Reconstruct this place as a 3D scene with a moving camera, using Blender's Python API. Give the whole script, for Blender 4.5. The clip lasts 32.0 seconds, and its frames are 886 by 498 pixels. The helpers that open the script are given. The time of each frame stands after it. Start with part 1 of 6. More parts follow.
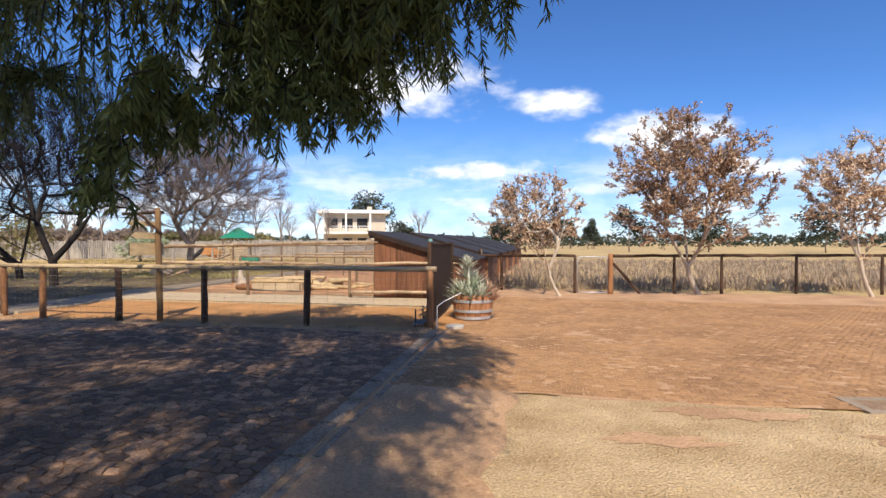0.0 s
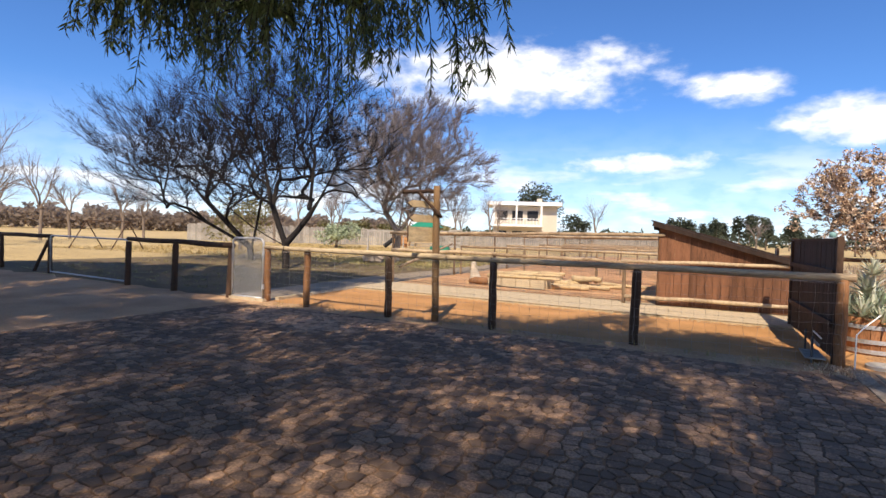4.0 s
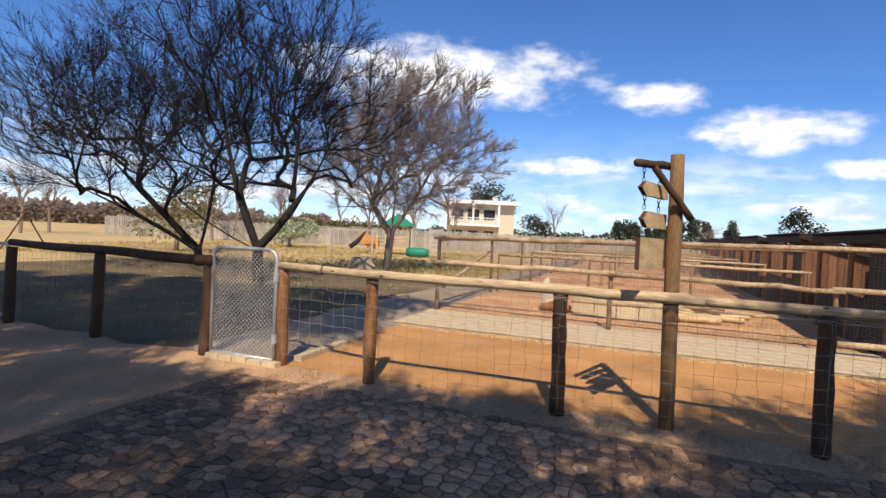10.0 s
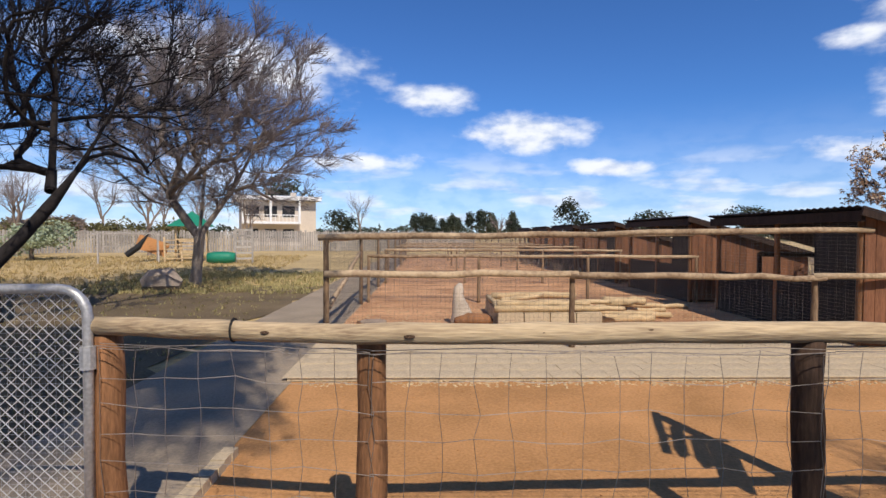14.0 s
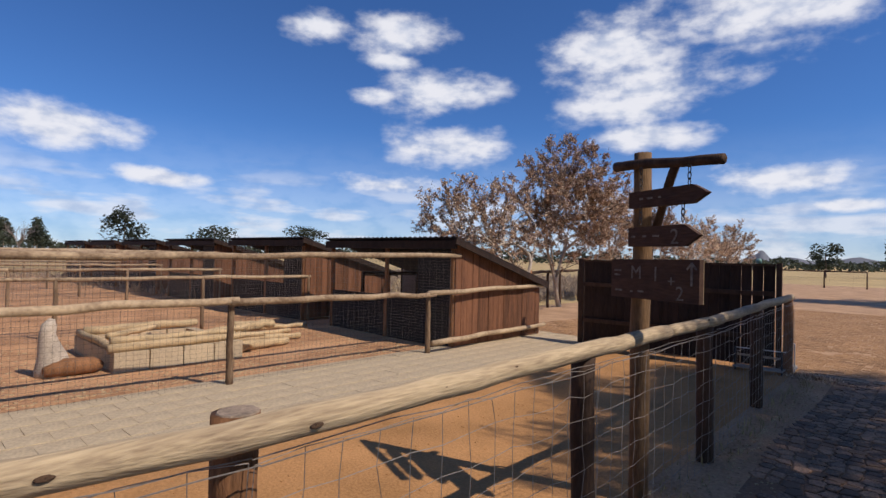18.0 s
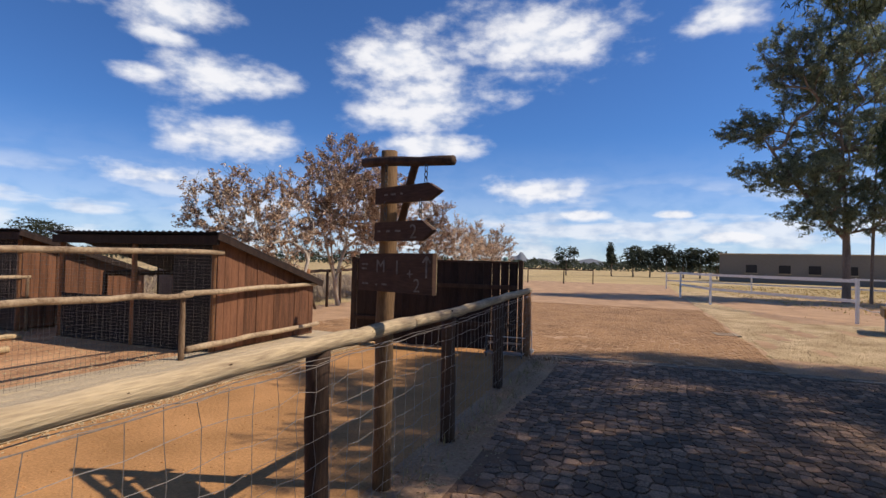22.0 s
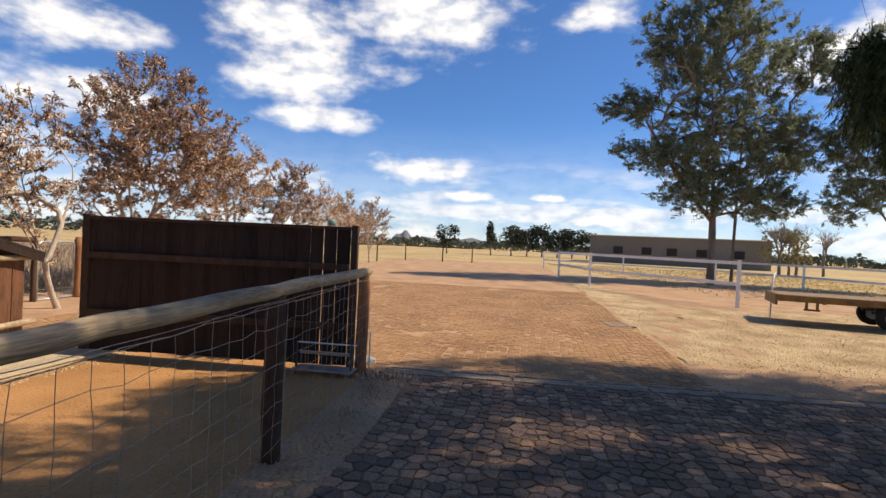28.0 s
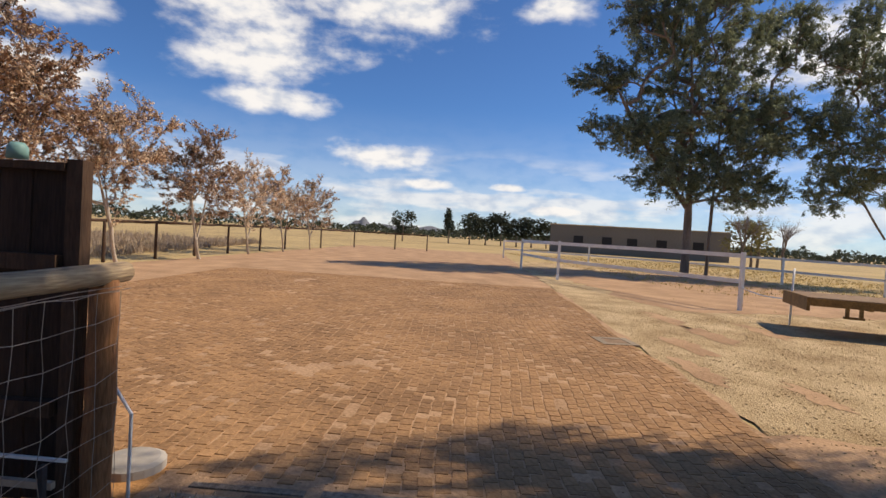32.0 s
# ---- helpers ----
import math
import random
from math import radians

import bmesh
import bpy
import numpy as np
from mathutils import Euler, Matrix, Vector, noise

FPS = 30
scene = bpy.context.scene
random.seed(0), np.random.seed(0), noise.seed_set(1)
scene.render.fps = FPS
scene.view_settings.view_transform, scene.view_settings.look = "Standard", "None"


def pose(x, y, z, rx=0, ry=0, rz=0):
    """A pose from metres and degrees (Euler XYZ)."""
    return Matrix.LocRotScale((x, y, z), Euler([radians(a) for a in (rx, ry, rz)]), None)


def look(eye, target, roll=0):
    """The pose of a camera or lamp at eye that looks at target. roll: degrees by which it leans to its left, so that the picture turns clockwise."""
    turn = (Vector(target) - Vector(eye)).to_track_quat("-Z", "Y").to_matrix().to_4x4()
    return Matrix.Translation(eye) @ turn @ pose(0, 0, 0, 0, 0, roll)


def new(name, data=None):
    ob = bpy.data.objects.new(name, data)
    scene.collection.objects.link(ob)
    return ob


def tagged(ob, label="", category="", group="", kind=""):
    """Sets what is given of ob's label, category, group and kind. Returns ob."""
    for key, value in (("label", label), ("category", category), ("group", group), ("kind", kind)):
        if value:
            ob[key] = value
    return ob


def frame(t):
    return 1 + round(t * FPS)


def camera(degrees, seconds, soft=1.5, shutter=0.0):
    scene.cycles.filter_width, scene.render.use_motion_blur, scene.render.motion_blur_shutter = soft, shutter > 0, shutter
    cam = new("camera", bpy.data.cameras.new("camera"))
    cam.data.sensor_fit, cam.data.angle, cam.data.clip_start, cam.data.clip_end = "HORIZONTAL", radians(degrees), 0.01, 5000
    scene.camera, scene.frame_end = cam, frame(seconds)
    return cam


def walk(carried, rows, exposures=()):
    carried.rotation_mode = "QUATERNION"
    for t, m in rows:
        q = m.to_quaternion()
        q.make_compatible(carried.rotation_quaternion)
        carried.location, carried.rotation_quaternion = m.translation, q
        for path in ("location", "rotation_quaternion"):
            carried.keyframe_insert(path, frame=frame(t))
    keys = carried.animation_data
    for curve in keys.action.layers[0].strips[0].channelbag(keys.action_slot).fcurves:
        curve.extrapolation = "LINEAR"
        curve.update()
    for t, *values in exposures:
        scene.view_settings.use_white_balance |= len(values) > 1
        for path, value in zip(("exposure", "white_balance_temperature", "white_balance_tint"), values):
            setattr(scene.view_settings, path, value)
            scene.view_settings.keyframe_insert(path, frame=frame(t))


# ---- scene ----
cam = camera(79.8, 32.0)
METRES, EYE, TILT, LEAN, TURN = 21.4, 1.5, 0.0, 0.0, 0.0
PATH = [
    (0, (0.789, -0.131, 1.602), (0.675, 1.866, 1.577), -0.1),
    (0.5, (0.395, 0.108, 1.595), (0.176, 2.096, 1.546), 0.1),
    (1, (0.0, 0.345, 1.572), (-0.325, 2.318, 1.522), -0.6),
    (1.5, (-0.415, 0.622, 1.547), (-0.818, 2.58, 1.5), -0.6),
    (2, (-0.838, 0.868, 1.52), (-1.32, 2.809, 1.472), -0.4),
    (2.5, (-1.264, 1.111, 1.501), (-1.79, 3.04, 1.445), 0.8),
    (3, (-1.729, 1.373, 1.494), (-2.302, 3.288, 1.441), 1.3),
    (3.5, (-2.133, 1.63, 1.496), (-2.754, 3.53, 1.44), 1.7),
    (4, (-2.496, 1.884, 1.5), (-3.164, 3.768, 1.443), 1.7),
    (4.5, (-2.858, 2.124, 1.507), (-3.571, 3.991, 1.443), 1.4),
    (6.5, (-4.41, 3.152, 1.562), (-5.11, 5.025, 1.495), 2.5),
    (7, (-4.782, 3.441, 1.567), (-5.464, 5.319, 1.492), 2.4),
    (7.5, (-5.14, 3.739, 1.573), (-5.777, 5.633, 1.499), 2.8),
    (8, (-5.473, 4.082, 1.576), (-6.096, 5.981, 1.501), 3.0),
    (8.5, (-5.77, 4.451, 1.578), (-6.365, 6.359, 1.502), 3.1),
    (9, (-6.039, 4.828, 1.578), (-6.598, 6.747, 1.51), 3.2),
    (9.5, (-6.286, 5.215, 1.567), (-6.791, 7.149, 1.501), 3.3),
    (10, (-6.549, 5.573, 1.557), (-6.981, 7.525, 1.501), 2.7),
    (10.5, (-6.824, 5.909, 1.551), (-7.203, 7.872, 1.498), 3.1),
    (11, (-7.107, 6.265, 1.545), (-7.349, 8.25, 1.498), 2.8),
    (12, (-7.548, 6.987, 1.56), (-7.666, 8.983, 1.506), 1.8),
    (12.5, (-7.78, 7.34, 1.562), (-7.776, 9.339, 1.512), 0.3),
    (13, (-8.049, 7.656, 1.545), (-7.968, 9.654, 1.495), 0.5),
    (13.5, (-8.247, 8.06, 1.541), (-8.056, 10.05, 1.489), 0.3),
    (14, (-8.479, 8.4, 1.528), (-8.142, 10.37, 1.476), 0.2),
    (14.5, (-8.662, 8.695, 1.546), (-8.079, 10.607, 1.492), 0.4),
    (15, (-8.828, 8.965, 1.583), (-7.975, 10.772, 1.522), 0.7),
    (15.5, (-9.014, 9.118, 1.571), (-7.896, 10.776, 1.542), 2.0),
    (17.5, (-9.268, 9.404, 1.58), (-7.679, 10.62, 1.599), 1.7),
    (18, (-9.269, 9.401, 1.592), (-7.629, 10.545, 1.621), 1.3),
    (18.5, (-9.242, 9.365, 1.598), (-7.558, 10.443, 1.63), 1.2),
    (19, (-9.216, 9.358, 1.587), (-7.481, 10.353, 1.626), 1.3),
    (19.5, (-9.2, 9.359, 1.575), (-7.419, 10.268, 1.619), 1.1),
    (20, (-9.178, 9.35, 1.57), (-7.361, 10.184, 1.611), 1.4),
    (20.5, (-9.101, 9.332, 1.565), (-7.255, 10.099, 1.611), 1.0),
    (21, (-9.04, 9.284, 1.552), (-7.166, 9.982, 1.597), 1.0),
    (21.5, (-9.04, 9.229, 1.551), (-7.137, 9.842, 1.596), 1.1),
    (22, (-9.101, 9.182, 1.557), (-7.148, 9.608, 1.606), 1.5),
    (22.5, (-9.068, 9.146, 1.538), (-7.092, 9.45, 1.592), 1.1),
    (23, (-8.957, 9.065, 1.537), (-6.977, 9.34, 1.585), 1.1),
    (23.5, (-8.77, 9.011, 1.529), (-6.789, 9.284, 1.572), 1.3),
    (24, (-8.504, 9.013, 1.534), (-6.521, 9.272, 1.567), 1.6),
    (24.5, (-8.214, 8.976, 1.541), (-6.224, 9.182, 1.559), 1.3),
    (25, (-7.865, 8.97, 1.53), (-5.873, 9.15, 1.546), 1.4),
    (25.5, (-7.507, 8.982, 1.517), (-5.513, 9.138, 1.529), 1.5),
    (26, (-7.132, 8.927, 1.528), (-5.136, 9.043, 1.529), 1.5),
    (26.5, (-6.795, 8.921, 1.504), (-4.797, 9.0, 1.497), 1.7),
    (28.5, (-5.476, 8.774, 1.458), (-3.477, 8.737, 1.43), 2.9),
    (29, (-5.078, 8.696, 1.457), (-3.08, 8.63, 1.418), 3.0),
    (29.5, (-4.68, 8.692, 1.457), (-2.682, 8.61, 1.41), 3.1),
    (30, (-4.28, 8.645, 1.452), (-2.284, 8.533, 1.403), 3.2),
    (30.5, (-3.837, 8.582, 1.426), (-1.841, 8.453, 1.377), 3.4),
    (31, (-3.394, 8.526, 1.401), (-1.4, 8.38, 1.348), 3.4),
    (31.5, (-2.956, 8.432, 1.398), (-0.964, 8.269, 1.343), 3.4),
    (32, (-2.53, 8.358, 1.382), (-0.538, 8.194, 1.325), 3.5),
]
walk(cam, [(t, look(eye, target, roll)) for t, eye, target, roll in PATH],
     exposures=[(0.0, 0.45, 6400, 10), (2.0, 0.64, 6500, 10), (4.5, 0.55, 6650, 10), (7.0, 0.46, 6750, 10), (10.0, 0.38, 6650, 10), (13.0, 0.15, 6100, 10), (15.0, 0.02, 6050, 11), (19.0, -0.2, 6150, 13), (22.0, -0.02, 6300, 11), (24.0, 0.15, 6650, 10), (27.0, 0.26, 6900, 10), (30.0, 0.17, 6950, 10), (32.0, 0.0, 6900, 10)])

# ---- world, sun ----
SHADE = (-0.14, 0.90)                                  # how a shadow runs on the ground, per metre of height
sun_dir = Vector((-SHADE[0], -SHADE[1], 1.0)).normalized()
SUN_EL = math.asin(sun_dir.z)
SUN_AZ = math.atan2(sun_dir.x, sun_dir.y)
sun = new("sun", bpy.data.lights.new("sun", "SUN"))
sun.data.energy, sun.data.angle, sun.data.color = 4.4, radians(0.53), (1.0, 0.86, 0.69)
sun.matrix_world = look((0, 0, 30), Vector((0, 0, 30)) - sun_dir)

CLOUDS = [  # bearing, height, half width, half height, in radians
    (-0.228, 0.285, 0.26, 0.058), (0.149, 0.25, 0.075, 0.026), (0.33, 0.184, 0.13, 0.033), (0.01, 0.133, 0.12, 0.019),
    (0.47, 0.122, 0.09, 0.018), (0.717, 0.398, 0.064, 0.026), (0.87, 0.396, 0.09, 0.036), (0.855, 0.351, 0.058, 0.014),
    (0.946, 0.301, 0.118, 0.037), (0.831, 0.292, 0.052, 0.015), (0.959, 0.205, 0.12, 0.037), (1.264, 0.366, 0.119, 0.055),
    (1.315, 0.306, 0.143, 0.056), (1.275, 0.265, 0.137, 0.029), (1.519, 0.4, 0.183, 0.06), (1.326, 0.216, 0.1, 0.026),
    (1.519, 0.135, 0.107, 0.028), (1.619, 0.091, 0.075, 0.012), (0.865, 0.129, 0.105, 0.021), (1.848, 0.407, 0.073, 0.03),
    (1.766, 0.092, 0.039, 0.008), (1.854, 0.054, 0.108, 0.014), (0.243, 0.185, 0.05, 0.02),
    # unseen clouds out of view, added as neutral fill for the shade
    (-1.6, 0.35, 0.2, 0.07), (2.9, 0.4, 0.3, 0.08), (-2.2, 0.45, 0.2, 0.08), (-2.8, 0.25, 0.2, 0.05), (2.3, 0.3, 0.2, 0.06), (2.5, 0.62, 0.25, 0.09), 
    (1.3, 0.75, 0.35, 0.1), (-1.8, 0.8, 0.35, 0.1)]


def make_world():
    w = bpy.data.worlds.new("sky")
    scene.world = w
    w.use_nodes = True
    nt = w.node_tree
    nt.nodes.clear()
    N, L = nt.nodes.new, nt.links.new

    def math_node(op, a, b=None, c=None):
        n = N("ShaderNodeMath")
        n.operation = op
        for k, v in enumerate((a, b, c)):
            if v is None:
                continue
            if isinstance(v, (int, float)):
                n.inputs[k].default_value = v
            else:
                L(v, n.inputs[k])
        return n.outputs[0]

    def smooth(x, lo, hi):
        n = N("ShaderNodeMapRange")
        n.interpolation_type = "SMOOTHSTEP"
        n.inputs["From Min"].default_value, n.inputs["From Max"].default_value = lo, hi
        L(x, n.inputs["Value"])
        return n.outputs[0]

    out, bg, sky = N("ShaderNodeOutputWorld"), N("ShaderNodeBackground"), N("ShaderNodeTexSky")
    sky.sky_type, sky.sun_disc = "NISHITA", False
    sky.sun_elevation, sky.sun_rotation = SUN_EL, SUN_AZ
    sky.altitude, sky.air_density, sky.dust_density, sky.ozone_density = 1400, 1.0, 0.5, 3.0
    tint = N("ShaderNodeMix")
    tint.data_type, tint.blend_type = "RGBA", "MULTIPLY"
    tint.inputs["Factor"].default_value = 1.0
    tint.inputs["B"].default_value = (0.61, 0.95, 1.38, 1)
    L(sky.outputs[0], tint.inputs["A"])
    tc, sep = N("ShaderNodeTexCoord"), N("ShaderNodeSeparateXYZ")
    L(tc.outputs["Generated"], sep.inputs[0])
    az = math_node("ARCTAN2", sep.outputs[0], sep.outputs[1])
    el = math_node("ARCSINE", sep.outputs[2])
    com = N("ShaderNodeCombineXYZ")
    L(az, com.inputs[0])
    L(el, com.inputs[1])
    near = None
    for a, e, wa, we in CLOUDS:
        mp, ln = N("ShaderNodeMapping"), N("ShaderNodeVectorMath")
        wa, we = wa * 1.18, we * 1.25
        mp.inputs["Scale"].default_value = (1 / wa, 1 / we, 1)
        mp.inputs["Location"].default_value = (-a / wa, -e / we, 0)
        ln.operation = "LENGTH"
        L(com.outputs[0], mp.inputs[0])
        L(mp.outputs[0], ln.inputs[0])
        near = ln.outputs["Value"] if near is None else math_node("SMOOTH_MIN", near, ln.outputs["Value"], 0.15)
    n1, n2, stretch = N("ShaderNodeTexNoise"), N("ShaderNodeTexNoise"), N("ShaderNodeMapping")
    stretch.inputs["Scale"].default_value = (1, 1.9, 1)
    L(com.outputs[0], stretch.inputs[0])
    n1.inputs["Scale"].default_value, n1.inputs["Detail"].default_value, n1.inputs["Roughness"].default_value = 11, 8, 0.56
    L(stretch.outputs[0], n1.inputs[0])
    body = math_node("ADD", math_node("SUBTRACT", 1.0, near), math_node("MULTIPLY", math_node("SUBTRACT", n1.outputs[0], 0.5), 1.7))
    body = smooth(body, -0.02, 0.8)
    band = N("ShaderNodeMapping")
    band.inputs["Scale"].default_value = (3.4, 15, 1)
    L(com.outputs[0], band.inputs[0])
    n2.inputs["Scale"].default_value, n2.inputs["Detail"].default_value = 1.6, 7
    L(band.outputs[0], n2.inputs[0])
    low = math_node("MULTIPLY", smooth(n2.outputs[0], 0.4, 0.62), math_node("SUBTRACT", 1.0, smooth(el, 0.07, 0.19)))
    low = math_node("MULTIPLY", low, 0.75)
    haze = math_node("MULTIPLY", math_node("SUBTRACT", 1.0, smooth(el, -0.05, 0.24)), 0.45)
    mask = math_node("MAXIMUM", math_node("MAXIMUM", math_node("MULTIPLY", body, 0.95), low), haze)
    shade, mixc = N("ShaderNodeTexNoise"), N("ShaderNodeMix")
    shade.inputs["Scale"].default_value, shade.inputs["Detail"].default_value = 22, 6
    L(stretch.outputs[0], shade.inputs[0])
    mixc.data_type = "RGBA"
    mixc.inputs["A"].default_value, mixc.inputs["B"].default_value = (0.62, 0.67, 0.78, 1), (0.98, 0.96, 0.95, 1)
    L(smooth(shade.outputs[0], 0.3, 0.6), mixc.inputs["Factor"])
    cl, mx = N("ShaderNodeBackground"), N("ShaderNodeMixShader")
    L(mixc.outputs["Result"], cl.inputs[0])
    cl.inputs["Strength"].default_value = 1.0
    bg.inputs["Strength"].default_value = 0.086
    L(tint.outputs["Result"], bg.inputs[0])
    L(mask, mx.inputs[0])
    L(bg.outputs[0], mx.inputs[1])
    L(cl.outputs[0], mx.inputs[2])
    L(mx.outputs[0], out.inputs[0])
    return w


make_world()

# ---- materials ----


def mat(name, col, rough=0.8, var=0.25, scale=6.0, fine=60.0, bump=0.3, metal=0.0, stretch=(1, 1, 1), rnd=0.0, col2=None, spec=0.3, dist=0.01, trans=0.0):
    """A surface with a broad stain and a fine grain, both in metres; rnd varies it from piece to piece."""
    m = bpy.data.materials.new(name)
    m.use_nodes = True
    nt = m.node_tree
    N, L = nt.nodes.new, nt.links.new
    b = nt.nodes["Principled BSDF"]
    tc, mp = N("ShaderNodeTexCoord"), N("ShaderNodeMapping")
    mp.inputs["Scale"].default_value = stretch
    L(tc.outputs["Object"], mp.inputs[0])
    n1, n2 = N("ShaderNodeTexNoise"), N("ShaderNodeTexNoise")
    n1.inputs["Scale"].default_value, n1.inputs["Detail"].default_value = scale, 4
    n2.inputs["Scale"].default_value, n2.inputs["Detail"].default_value = fine, 6
    L(mp.outputs[0], n1.inputs[0])
    L(mp.outputs[0], n2.inputs[0])
    add = N("ShaderNodeMath")
    add.operation = "ADD"
    L(n1.outputs[0], add.inputs[0])
    L(n2.outputs[0], add.inputs[1])
    last = add.outputs[0]
    if rnd:
        oi, ge, mx, mul = N("ShaderNodeObjectInfo"), N("ShaderNodeNewGeometry"), N("ShaderNodeMath"), N("ShaderNodeMath")
        mx.operation = "ADD"
        L(oi.outputs["Random"], mx.inputs[0])
        L(ge.outputs["Random Per Island"], mx.inputs[1])
        mul.operation = "MULTIPLY_ADD"
        L(mx.outputs[0], mul.inputs[0])
        mul.inputs[1].default_value = rnd
        L(last, mul.inputs[2])
        sub = N("ShaderNodeMath")
        sub.operation = "SUBTRACT"
        L(mul.outputs[0], sub.inputs[0])
        sub.inputs[1].default_value = rnd
        last = sub.outputs[0]
    ramp = N("ShaderNodeMapRange")
    ramp.inputs["From Min"].default_value, ramp.inputs["From Max"].default_value = 0.7, 1.3
    L(last, ramp.inputs["Value"])
    mix = N("ShaderNodeMix")
    mix.data_type = "RGBA"
    lo = col2 if col2 else [c * (1 - var) for c in col]
    hi = [min(1, c * (1 + var)) for c in col]
    mix.inputs["A"].default_value, mix.inputs["B"].default_value = (*lo, 1), (*hi, 1)
    L(ramp.outputs[0], mix.inputs["Factor"])
    L(mix.outputs["Result"], b.inputs["Base Color"])
    b.inputs["Roughness"].default_value, b.inputs["Metallic"].default_value = rough, metal
    b.inputs["Specular IOR Level"].default_value = spec
    if bump:
        bp = N("ShaderNodeBump")
        bp.inputs["Strength"].default_value, bp.inputs["Distance"].default_value = bump, dist
        L(last, bp.inputs["Height"])
        L(bp.outputs[0], b.inputs["Normal"])
    if trans:
        tr, mx2 = N("ShaderNodeBsdfTranslucent"), N("ShaderNodeMixShader")
        L(mix.outputs["Result"], tr.inputs["Color"])
        mx2.inputs[0].default_value = trans
        L(b.outputs[0], mx2.inputs[1])
        L(tr.outputs[0], mx2.inputs[2])
        L(mx2.outputs[0], nt.nodes["Material Output"].inputs["Surface"])
    return m


M_POLE = mat("weathered_pole", (0.5, 0.39, 0.245), 0.88, 0.2, 2.2, 15, 1.0, stretch=(0.55, 6.0, 6.0), rnd=0.15, col2=(0.22, 0.155, 0.1), dist=0.006)
M_PENPOLE = mat("grey_brown_pole", (0.4, 0.3, 0.19), 0.88, 0.3, 2.2, 15, 0.9, stretch=(1.5, 1.5, 1.5), rnd=0.3, col2=(0.19, 0.125, 0.075), dist=0.006)
M_PENPOST = mat("brown_pen_post", (0.24, 0.165, 0.1), 0.88, 0.35, 3, 20, 0.8, stretch=(3, 3, 0.6), rnd=0.3, col2=(0.12, 0.075, 0.045), dist=0.006)
M_KNOT = mat("dark_knot", (0.085, 0.05, 0.03), 0.9, 0.4, 20, 90, 0.6)
M_POST = mat("treated_post", (0.25, 0.12, 0.054), 0.8, 0.4, 4, 30, 0.5, stretch=(3, 3, 0.5), rnd=0.3)
M_SIGNPOST = mat("sign_post_wood", (0.2, 0.12, 0.06), 0.85, 0.35, 3, 24, 0.5, stretch=(5, 5, 0.7), rnd=0.2)
M_STAVE = mat("oak_stave", (0.4, 0.19, 0.09), 0.75, 0.4, 3, 25, 0.4, stretch=(4, 4, 0.4), rnd=0.35)
M_ALOE = mat("aloe_leaf", (0.5, 0.5, 0.4), 0.5, 0.3, 5, 30, 0.1, rnd=0.5, col2=(0.24, 0.3, 0.2))
M_ALOERED = mat("red_aloe_leaf", (0.45, 0.27, 0.19), 0.5, 0.3, 5, 30, 0.1, rnd=0.5, col2=(0.27, 0.2, 0.13))
M_LID = mat("dusty_steel", (0.27, 0.18, 0.11), 0.85, 0.3, 6, 50, 0.3)
M_DARKPOST = mat("dark_post", (0.07, 0.04, 0.025), 0.8, 0.4, 4, 30, 0.5, stretch=(3, 3, 0.5), rnd=0.3)
M_PLANK = mat("brown_plank", (0.17, 0.075, 0.038), 0.75, 0.45, 3, 25, 0.4, stretch=(4, 4, 0.4), rnd=0.45)
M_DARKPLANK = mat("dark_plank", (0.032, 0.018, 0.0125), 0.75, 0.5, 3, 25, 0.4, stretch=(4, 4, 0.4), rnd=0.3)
M_GALV = mat("galvanised_steel", (0.5, 0.5, 0.51), 0.5, 0.3, 8, 60, 0.15, metal=0.55)
M_ENDGRAIN = mat("end_grain", (0.3, 0.23, 0.17), 0.9, 0.4, 12, 90, 0.5)
M_GATEWIRE = mat("gate_wire", (0.52, 0.51, 0.5), 0.45, 0.2, 8, 60, 0, metal=0.2)
M_WIRE = mat("wire", (0.34, 0.29, 0.25), 0.55, 0.3, 3, 60, 0, metal=0.5)
M_FINEWIRE = mat("fine_wire", (0.13, 0.12, 0.11), 0.7, 0.2, 8, 60, 0, metal=0.3)
M_WHITE = mat("white_paint", (0.78, 0.78, 0.76), 0.5, 0.12, 5, 50, 0.1)
M_CONC = mat("concrete", (0.53, 0.425, 0.275), 0.9, 0.15, 1.5, 40, 0.5, col2=(0.37, 0.295, 0.205))
M_KERB = mat("kerb_concrete", (0.29, 0.235, 0.175), 0.95, 0.35, 5, 40, 0.9, col2=(0.15, 0.11, 0.075))
M_ROOF = mat("dark_roof_sheet", (0.05, 0.052, 0.06), 0.5, 0.3, 2, 30, 0.1, metal=0.3)
M_STONE = mat("cobble", (0.43, 0.265, 0.16), 0.85, 0.35, 3, 50, 0.7, rnd=0.5, col2=(0.16, 0.105, 0.07))
M_BRICK = mat("paving_brick", (0.38, 0.22, 0.105), 0.95, 0.25, 0.9, 36, 0.8, rnd=0.25, col2=(0.24, 0.135, 0.066))
M_BED = mat("joint_earth", (0.24, 0.14, 0.08), 0.95, 0.3, 2, 40, 0.6)
M_SAND = mat("orange_sand", (0.46, 0.24, 0.095), 0.95, 0.2, 1.4, 45, 0.9, col2=(0.33, 0.17, 0.062))
M_DUST = mat("red_dust", (0.48, 0.31, 0.18), 0.95, 0.2, 1.1, 32, 0.9, col2=(0.31, 0.185, 0.1))
M_GRAVEL = mat("pale_gravel", (0.6, 0.455, 0.265), 0.95, 0.2, 1.3, 50, 1.0, dist=0.03, col2=(0.31, 0.2, 0.09))
